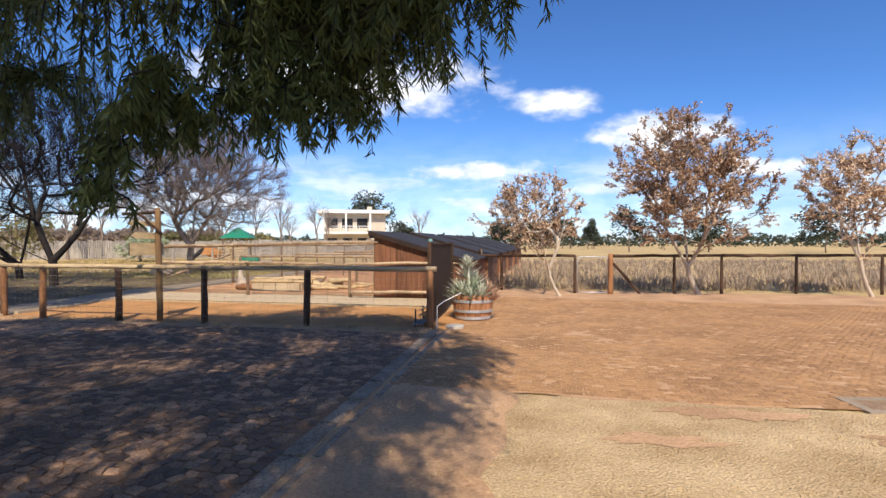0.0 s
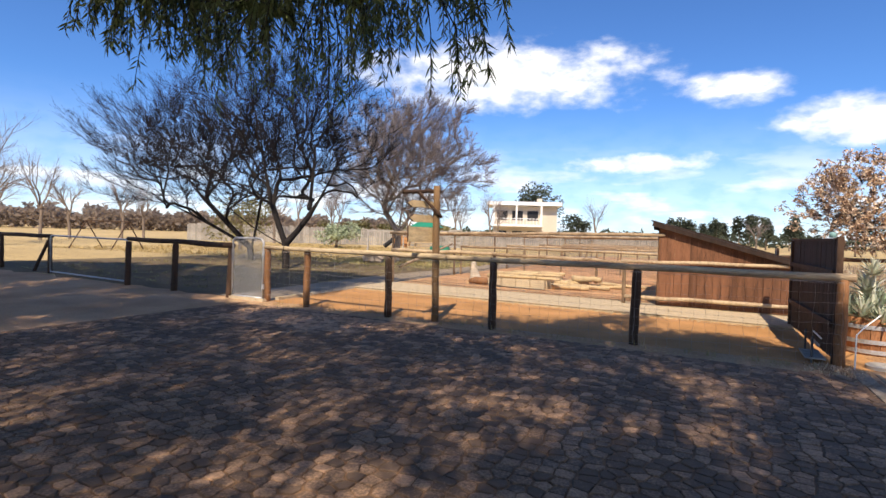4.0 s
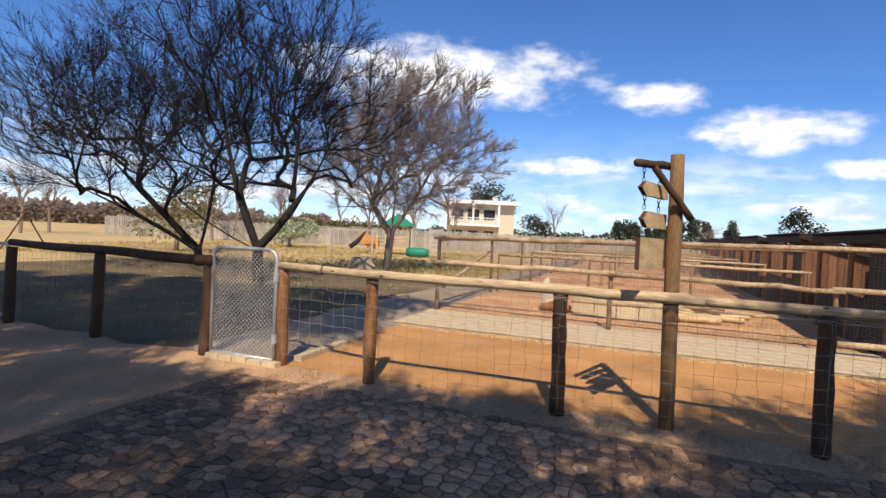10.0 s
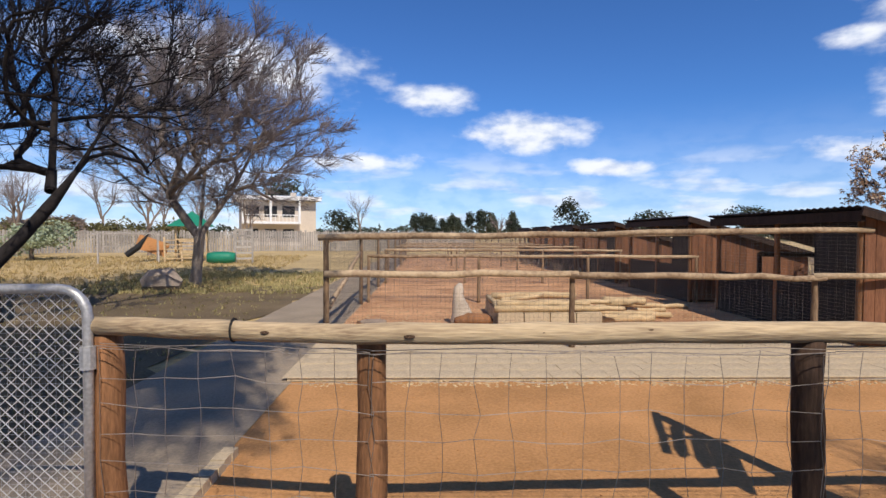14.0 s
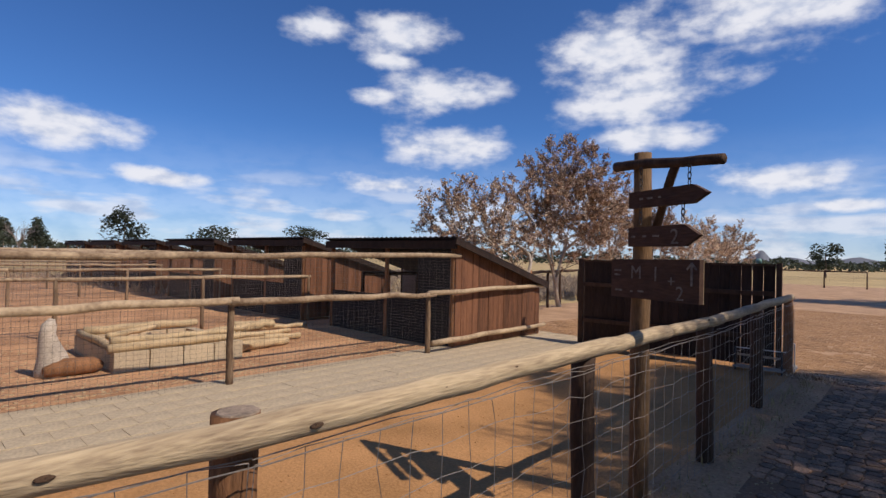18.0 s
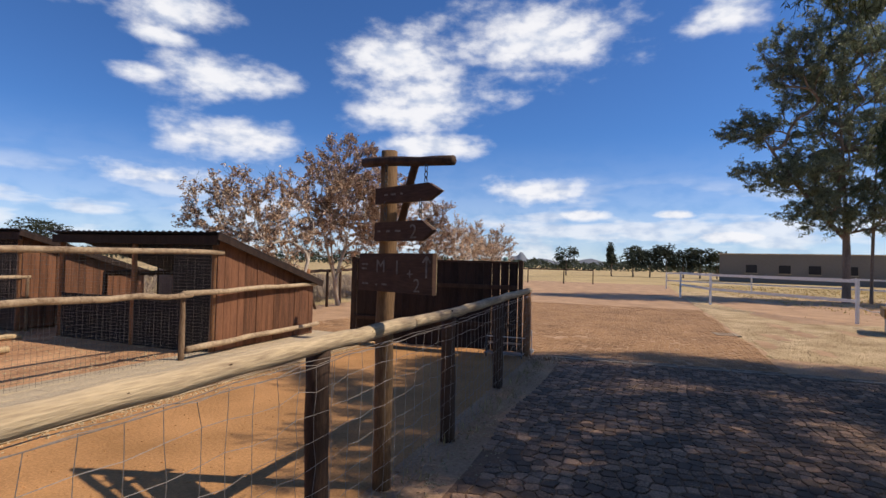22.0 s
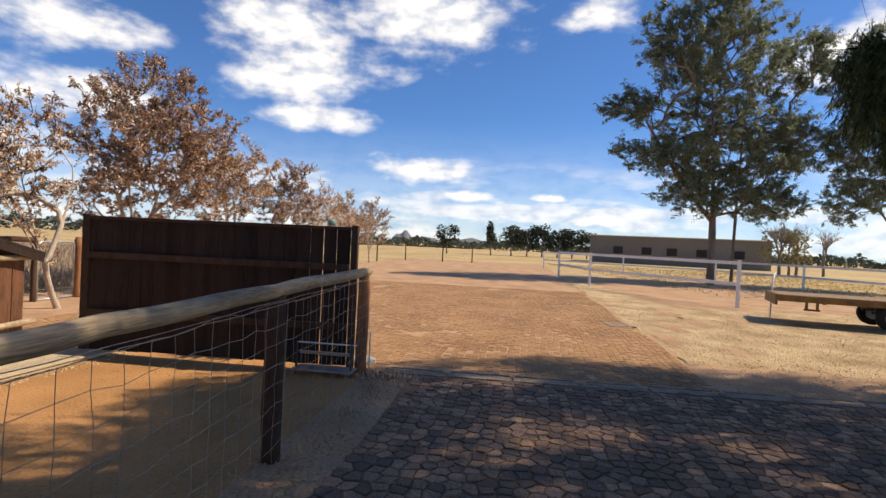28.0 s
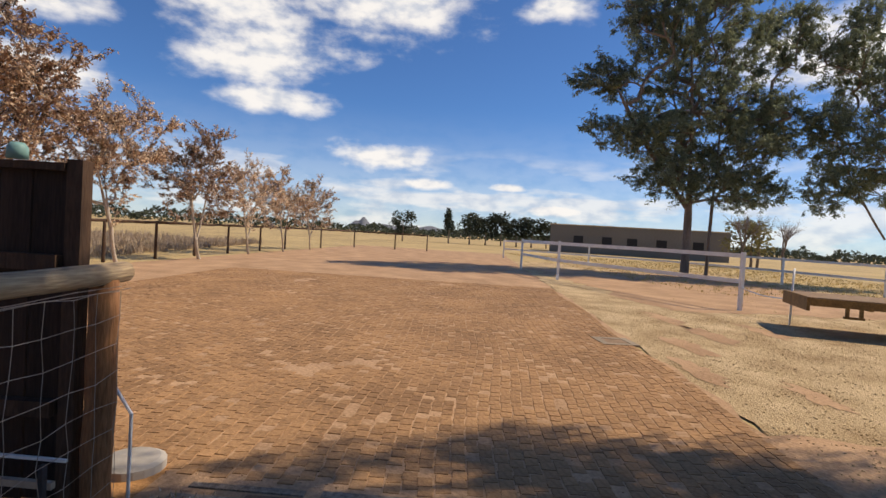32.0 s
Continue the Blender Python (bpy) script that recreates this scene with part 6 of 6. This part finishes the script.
# ---- playground ----
def playground():
    rng = random.Random(160)
    x, y = -17.2, 39.6
    z = gz(x, y)
    t = thing("play_tower", (x, y, z - 0.02), 12, "wooden play tower with a green pyramid roof", "play tower")
    for a in (-0.75, 0.75):
        for b in (-0.75, 0.75):
            part("post", Geo().pole((a, b, 0), (a, b, 1.95), 0.05, rng, wob=0.004), M_LOG, t)
    g = Geo()
    g.v += [(-1.15, -1.15, 1.9), (1.15, -1.15, 1.9), (1.15, 1.15, 1.9), (-1.15, 1.15, 1.9), (0, 0, 2.75)]
    g.f += [(0, 1, 4), (1, 2, 4), (2, 3, 4), (3, 0, 4), (3, 2, 1, 0)]
    part("roof", g, M_GREEN, t)
    part("platform", Geo().box((0, 0, 1.2), (1.6, 1.6, 0.08)), M_LOG, t)
    for i in range(6):
        part("rung", Geo().box((0, -0.85, 0.2 + 0.18 * i), (1.2, 0.05, 0.09)), M_LOG, t)
    s = thing("swing_frame", (-20.8, 36.9, gz(-20.8, 36.9) - 0.02), 22, "grey weathered pole swing frame with a hanging seat", "swing")
    for xx in (0, 2.6):
        for b in (-0.6, 0.6):
            part("leg", Geo().tube([(xx, b, 0), (xx, 0, 1.5)], [0.04, 0.04], 6), M_PALISADE, s)
    part("crossbar", Geo().tube([(-0.1, 0, 1.5), (2.7, 0, 1.5)], [0.04, 0.04], 6), M_PALISADE, s)
    part("swing_seat", Geo().tube([(2.2, 0, 1.5), (1.7, 0, 0.8), (1.2, 0.1, 0.4)], [0.03, 0.16, 0.16], 7), M_RUBBER, s)
    b = thing("play_barrel", (-14.9, 36.2, gz(-14.9, 36.2) + 0.3), 0, "green plastic play barrel lying on the grass", "barrel")
    part("barrel", Geo().tube([(-0.65, 0, 0), (-0.3, 0, 0), (0.3, 0, 0), (0.65, 0, 0)], [0.24, 0.29, 0.29, 0.24], 14), M_GREEN, b, smooth=True)
    ld = thing("climbing_frame", (-13.9, 36.6, gz(-13.9, 36.6) - 0.02), 8, "weathered wooden climbing ladder frame", "climbing frame")
    for xx in (-0.4, 0.4):
        part("post", Geo().pole((xx, 0, 0), (xx, 0, 1.85), 0.05, rng, wob=0.003), M_PALISADE, ld)
    for i in range(6):
        part("rung", Geo().box((0, 0, 0.25 + 0.29 * i), (0.8, 0.06, 0.1)), M_PALISADE, ld)
    rk = Geo()
    rk.tube([(-0.5, 0, 0.2), (-0.3, 0.05, 0.27), (0.2, -0.02, 0.3), (0.45, 0, 0.2)], [0.15, 0.3, 0.34, 0.12], 7)
    q = thing("rock", (-13.35, 23.2, gz(-13.35, 23.2) - 0.05), 0, "squat brown stone lying beside the tree", "rock")
    part("rock", rk, M_ROCK, q)
    sl = thing("play_slide", (-18.9, 38.6, gz(-18.9, 38.6) - 0.02), 20, "orange plastic slide panel on wooden play steps", "slide")
    part("panel", Geo().box((0.0, 0.0, 0.85), (1.5, 0.05, 0.75), Matrix.Rotation(0.35, 3, "Y")), M_ORANGE, sl, "faded orange panel")
    for i in range(5):
        part("step", Geo().box((0.95, -0.1 - 0.16 * i, 1.15 - 0.24 * i), (0.8, 0.16, 0.05)), M_LOG, sl)
    for xx in (0.55, 1.35):
        part("stringer", Geo().pole((xx, 0.0, 1.3), (xx, -0.85, 0.0), 0.05, rng, wob=0.004), M_LOG, sl)
    sw = thing("swing_frame", (-30.5, 22.6, 0.15), 15, "dark tube swing frame in the paddock", "swing")
    for xx in (0, 2.4):
        for b2 in (-0.7, 0.7):
            part("leg", Geo().tube([(xx + b2 * 0.6, b2, 0), (xx, 0, 1.5)], [0.03, 0.03], 6), M_DARKPOST, sw)
    part("crossbar", Geo().tube([(-0.1, 0, 1.5), (2.5, 0, 1.5)], [0.03, 0.03], 6), M_DARKPOST, sw)


playground()


# ---- trailer, manhole, small things by the drive ----
def trailer():
    rng = random.Random(170)
    t = thing("flat_trailer", (6.1, 1.2, 0.03), math.degrees(math.atan2(-0.91, -0.41)), "rusty yellow flatbed trailer with a dark steel deck", "trailer")
    part("deck", Geo().box((2.0, 0.75, 0.63), (3.96, 1.5, 0.03)), M_LID, t)
    for y in (0.0, 1.5):
        part("side_beam", Geo().box((2.0, y, 0.565), (4.0, 0.06, 0.13)), M_YELLOW, t)
    part("end_plate", Geo().box((-0.03, 0.75, 0.53), (0.05, 1.56, 0.24)), M_YELLOW, t)
    part("end_plate", Geo().box((4.03, 0.75, 0.565), (0.05, 1.56, 0.13)), M_YELLOW, t)
    for x in (0.9, 1.6, 2.9):
        part("cross_member", Geo().box((x, 0.75, 0.52), (0.08, 1.4, 0.09)), M_YELLOW, t)
    for y in (0.08, 1.42):
        w = part("wheel", Geo().tube([(2.1, y - 0.09, 0.29), (2.1, y - 0.06, 0.29), (2.1, y + 0.06, 0.29), (2.1, y + 0.09, 0.29)], [0.25, 0.29, 0.29, 0.25], 20), M_RUBBER, t, smooth=True)
        part("rim", Geo().tube([(2.1, y - 0.1, 0.29), (2.1, y + 0.1, 0.29)], [0.15, 0.15], 14), M_GALV, w)
    part("axle", Geo().tube([(2.1, 0.1, 0.29), (2.1, 1.4, 0.29)], [0.03, 0.03], 8), M_ROOF, t)
    for y in (0.3, 1.2):
        part("spring_bracket", Geo().box((2.1, y, 0.41), (0.5, 0.06, 0.14)), M_ROOF, t)
    for x in (0.55, 0.75):
        part("step_leg", Geo().box((x, 0.0, 0.43), (0.05, 0.05, 0.16)), M_YELLOW, t)
    part("step", Geo().box((0.65, 0.0, 0.34), (0.3, 0.06, 0.04)), M_YELLOW, t)
    h = thing("bent_pipe", (7.3, 0.6, 0), -40, "bent white pipe hoop standing behind the trailer", "pipe")
    pts = [(0.5 * (1 - math.cos(a * 0.157)), 0, 0.35 + 0.75 * math.sin(a * 0.157)) for a in range(11)]
    part("pipe", Geo().tube([(0, 0, 0)] + pts, [0.02] * 12, 6), M_WHITE, h, smooth=True)
    c = thing("white_rope", (9.3, 0.3, 0), 0, "white rope slung from the rail post to the trailer", "rope")
    part("rope", Geo().tube([(-2.2 * k / 8, 0.35 * k / 8, 0.55 - 0.2 * math.sin(math.pi * k / 8) * 0.4) for k in range(9)], [0.014] * 9, 5), M_WHITE, c)


trailer()
x, y = uv(5.3, -3.65)
m = thing("manhole", (x, y, 0.0), AX + 8, "square concrete manhole frame with a dusty steel lid", "manhole")
for k in range(4):
    a = Matrix.Rotation(math.pi / 2 * k, 3, "Z")
    c = a @ Vector((0, 0.21, -0.009))
    part("frame", Geo().box(c, (0.52 if k % 2 == 0 else 0.318, 0.1, 0.05 if k % 2 == 0 else 0.048), a), M_PATH, m)
part("lid", Geo().box((0, 0, -0.003), (0.31, 0.31, 0.03)), M_LID, m)
x, y = uv(0.42, 0.2)
d = thing("concrete_disc", (x, y, 0.0), 0, "round pale concrete lid lying beside the fence post", "lid")
part("disc", Geo().tube([(0, 0, 0), (0, 0, 0.05), (0, 0, 0.065)], [0.17, 0.17, 0.14], 20), M_PALISADE, d, smooth=False)
d = thing("steel_rack", uvz(-0.27, 0.4), AX + 90, "low steel shelf rack against the plank screen", "rack")
part("shelf", Geo().box((0, 0, 0.07), (0.64, 0.22, 0.02)), M_PALISADE, d)
part("bar", Geo().box((0, -0.03, 0.23), (0.58, 0.025, 0.03)), M_BOARD, d, "pale wooden bar")
part("bar", Geo().box((0, -0.05, 0.33), (0.66, 0.015, 0.012)), M_WHITE, d)
for u in (-0.3, 0.3):
    part("leg", Geo().box((u, 0.04, 0.17), (0.02, 0.025, 0.36)), M_ROOF, d)
w = thing("white_pipe", uvz(0.12, 0.12), AX, "thin white water pipe beside the fence post", "pipe")
part("pipe", Geo().tube([(0, -0.1, 0.0), (0.0, -0.1, 0.42), (0.1, 0.05, 0.5), (0.35, 0.5, 0.62)], [0.009] * 4, 6), M_WHITE, w)
tp = thing("teal_tub", uvz(-0.1, 0.45, 1.6), AX, "upturned faded teal plastic tub on the screen", "tub")
part("tub", Geo().tube([(0, 0, 0), (0, 0, 0.05), (0, 0, 0.07)], [0.042, 0.04, 0.026], 16), M_TUB, tp, smooth=True)
x, y = uv(-7.72, 6.1)
q = thing("driftwood", (x, y, gz(x, y)), 20, "pale twisted driftwood stump standing in the pen", "stump")
part("stump", Geo().tube([(0.06, 0, 0), (0.05, 0, 0.1), (0.03, 0.0, 0.24), (0.0, 0.02, 0.38), (-0.02, 0.02, 0.5), (-0.01, 0.01, 0.6), (0.02, 0.0, 0.68)], [0.2, 0.19, 0.15, 0.11, 0.085, 0.08, 0.03], 11), M_PALEBARK, q, smooth=True)
q = thing("dark_stump", (x + 0.2, y - 0.15, gz(x, y)), 0, "dark weathered log lying at the driftwood", "log")
part("log", Geo().tube([(-0.3, 0, 0.09), (-0.1, 0.02, 0.11), (0.2, 0, 0.1), (0.3, 0, 0.08)], [0.06, 0.11, 0.1, 0.05], 8), M_POST, q, smooth=True)


# ---- paving pieces ----
def stone_mesh(kind, sx, sy, h, rng, name, material):
    """A worn stone or brick: a five-sided top with softened rim."""
    g = Geo()
    n = 4 if kind == "brick" else rng.choice((4, 4, 4, 5))
    ring = []
    for i in range(n):
        a = 2 * math.pi * (i + 0.5) / n + (0 if n == 4 else 0.3)
        k = 0.5 * (1.414 if n == 4 else 1.1)
        j = 0.07 if kind == "brick" else 0.14
        ring.append((math.cos(a) * sx * k * (1 + rng.uniform(-j, j)), math.sin(a) * sy * k * (1 + rng.uniform(-j, j))))
    for s, z in ((1.0, 0.0), (0.98, h * 0.7), (0.9, h)):
        for x, y in ring:
            g.v.append((x * s, y * s, z + (rng.uniform(-0.002, 0.002) if z else 0)))
    for b in range(2):
        for i in range(n):
            g.f.append((b * n + i, b * n + (i + 1) % n, b * n + n + (i + 1) % n, b * n + n + i))
    g.f.append(tuple(2 * n + i for i in range(n)))
    return g


def pave(name, parent, us, near, kind, sx, sy, h, material, seed, rows, fan=0.0, keep=1.0):
    """Rows of pieces: those inside the stretch near are objects, the others one joined part."""
    rng = random.Random(seed)
    shapes = [stone_mesh(kind, sx, sy, h, rng, name, material) for _ in range(10)]
    meshes = [g.mesh(name, material) for g in shapes]
    rest, count = Geo(), 0
    u0, u1, v0, v1 = us
    j, v = 0, v0
    while v < v1:
        u = u0 + (sx * 0.5 if j % 2 else 0)
        while u < u1:
            uu = u + rng.uniform(-0.008, 0.008)
            vv = v + rng.uniform(-0.008, 0.008) + fan * math.sin(u * 1.25 + 0.4 * math.sin(v))
            k, tw = rng.randrange(10), rng.uniform(-0.14, 0.14) if kind != "brick" else rng.uniform(-0.06, 0.06)
            a = tw + fan * 1.25 * math.cos(u * 1.25) + radians(AX)
            dz = rng.uniform(-0.004, 0.003) if kind == "stone" else rng.uniform(-0.002, 0.0008)
            u += sx * (1.04 if kind == "stone" else 1.06)
            if rng.random() > keep or not rows(uu, vv):
                continue
            x, y = uv(uu, vv)
            z = gz(x, y) + 0.0045 + dz
            if near[0] < uu < near[1] and near[2] < vv < near[3] and count < 298:
                count += 1
                ob = new(name, meshes[k])
                ob.parent = parent
                ob.matrix_basis = pose(x, y, z, 0, 0, math.degrees(a))
            else:
                n = len(rest.v)
                ca, sa = math.cos(a), math.sin(a)
                rest.v += [(x + ca * p[0] - sa * p[1], y + sa * p[0] + ca * p[1], z + p[2]) for p in shapes[k].v]
                rest.f += [tuple(n + i for i in f) for f in shapes[k].f]
        v += sy * (1.03 if kind == "stone" else 1.08)
        j += 1
    tagged(part(name + "_field", rest, material, parent), kind="stuff")


def setts(name, parent, area, near, size, h, material, seed, ok):
    """Irregular paving stones: each one the cell of its own point among jittered rows, drawn in a little from its joints."""
    rng = random.Random(seed)
    u0, u1, v0, v1 = area
    nu, nv = int((u1 - u0) / size), int((v1 - v0) / (size * 0.86))
    pts, shift = {}, [rng.random() for _ in range(7)]
    for j in range(-1, nv + 1):
        for i in range(-1, nu + 1):
            u, v = u0 + (i + shift[j % 7]) * size, v0 + j * size * 0.86
            pts[i, j] = (u + rng.uniform(-0.3, 0.3) * size, v + rng.uniform(-0.24, 0.24) * size + 0.05 * math.sin(u * 1.3 + 0.5 * v))
    rest, count = Geo(), 0
    for j in range(nv):
        for i in range(nu):
            cu, cv = pts[i, j]
            if not ok(cu, cv):
                continue
            cell = [(-size, -size), (size, -size), (size, size), (-size, size)]
            for di in (-2, -1, 0, 1, 2):
                for dj in (-1, 0, 1):
                    if (di, dj) == (0, 0) or (i + di, j + dj) not in pts:
                        continue
                    a, b = pts[i + di, j + dj][0] - cu, pts[i + di, j + dj][1] - cv
                    lim = (a * a + b * b) / 2
                    out = []
                    for k, (p0, q0) in enumerate(cell):
                        p1, q1 = cell[(k + 1) % len(cell)]
                        s0, s1 = p0 * a + q0 * b - lim, p1 * a + q1 * b - lim
                        if s0 <= 0:
                            out.append((p0, q0))
                        if s0 * s1 < 0:
                            w = s0 / (s0 - s1)
                            out.append((p0 + (p1 - p0) * w, q0 + (q1 - q0) * w))
                    cell = out
            if len(cell) < 3:
                continue
            x, y = uv(cu, cv)
            n = len(cell)
            g = Geo()
            sx, sy, dz = rng.uniform(-0.035, 0.035), rng.uniform(-0.035, 0.035), rng.uniform(-0.003, 0.003)
            gap = rng.uniform(0.84, 0.93)
            for k, z in ((gap, 0.0), (gap * 0.98, h * 0.75), (gap * 0.87, h)):
                for p, q in cell:
                    g.v.append((k * p, k * q, z + (dz + sx * p + sy * q if z else 0)))
            for b in range(2):
                for k in range(n):
                    g.f.append((b * n + k, b * n + (k + 1) % n, b * n + n + (k + 1) % n, b * n + n + k))
            g.f.append(tuple(2 * n + k for k in range(n)))
            z = gz(x, y) + 0.0035
            if near[0] < cu < near[1] and near[2] < cv < near[3] and count < 298:
                count += 1
                ob = part(name, g, material, parent)
                ob.matrix_basis = pose(x, y, z, 0, 0, AX)
            else:
                m, ca, sa = len(rest.v), math.cos(radians(AX)), math.sin(radians(AX))
                rest.v += [(x + ca * p[0] - sa * p[1], y + sa * p[0] + ca * p[1], z + p[2]) for p in g.v]
                rest.f += [tuple(m + k for k in f) for f in g.f]
    tagged(part(name + "_field", rest, material, parent), kind="stuff")


setts("cobble", bpy.data.objects["pavement_cobble_bed"], (-13.5, 0.17, -10.0, -0.42), (-9.0, -6.2, -1.9, -0.4), 0.122, 0.014, M_STONE, 5, lambda u, v: v < -0.4 - 0.25 * max(0, -8.6 - u) - 0.9 * max(0.0, noise.noise(Vector((u * 0.8, v * 0.8, 9.0))) + 0.35 * noise.noise(Vector((u * 4.0, v * 4.0, 2.0)))) and -9.75 < u < -0.03 - 0.03 * v)
pave("paving_brick", bpy.data.objects["pavement_drive"], (0.45, 13.0, -3.8, 5.5), (0.5, 3.0, -2.9, -0.9), "brick", 0.105, 0.085, 0.006, M_BRICK, 6, lambda u, v: noise.noise(Vector((u * 0.55, v * 0.55, 4.0))) + 0.6 * noise.noise(Vector((u * 2.1, v * 2.1, 1.0))) < 0.75 + 0.4 * (noise.noise(Vector((u * 6.0, v * 6.0, 7.0)))), 0.05, 0.93)
bed = bpy.data.objects["pavement_cobble_bed"]
rng = random.Random(3)
for i in range(16):
    v = -0.5 - 0.72 * i
    for du, w, top, m in ((0.0, 0.17, 0.017, M_KERB), (0.185, 0.06, 0.013, M_KERB)):
        x, y = uv(0.1 - 0.03 * v + du, v)
        ln = 0.712 if du == 0 else rng.uniform(0.5, 0.7)
        part("kerb_stone", Geo().box((x, y, top - 0.03 + rng.uniform(-0.002, 0.003)), (w + rng.uniform(-0.008, 0.008), ln, 0.06), Matrix.Rotation(radians(AX + 1.4 + rng.uniform(-0.6, 0.6)), 3, "Z"), taper=0.96), m, bed)
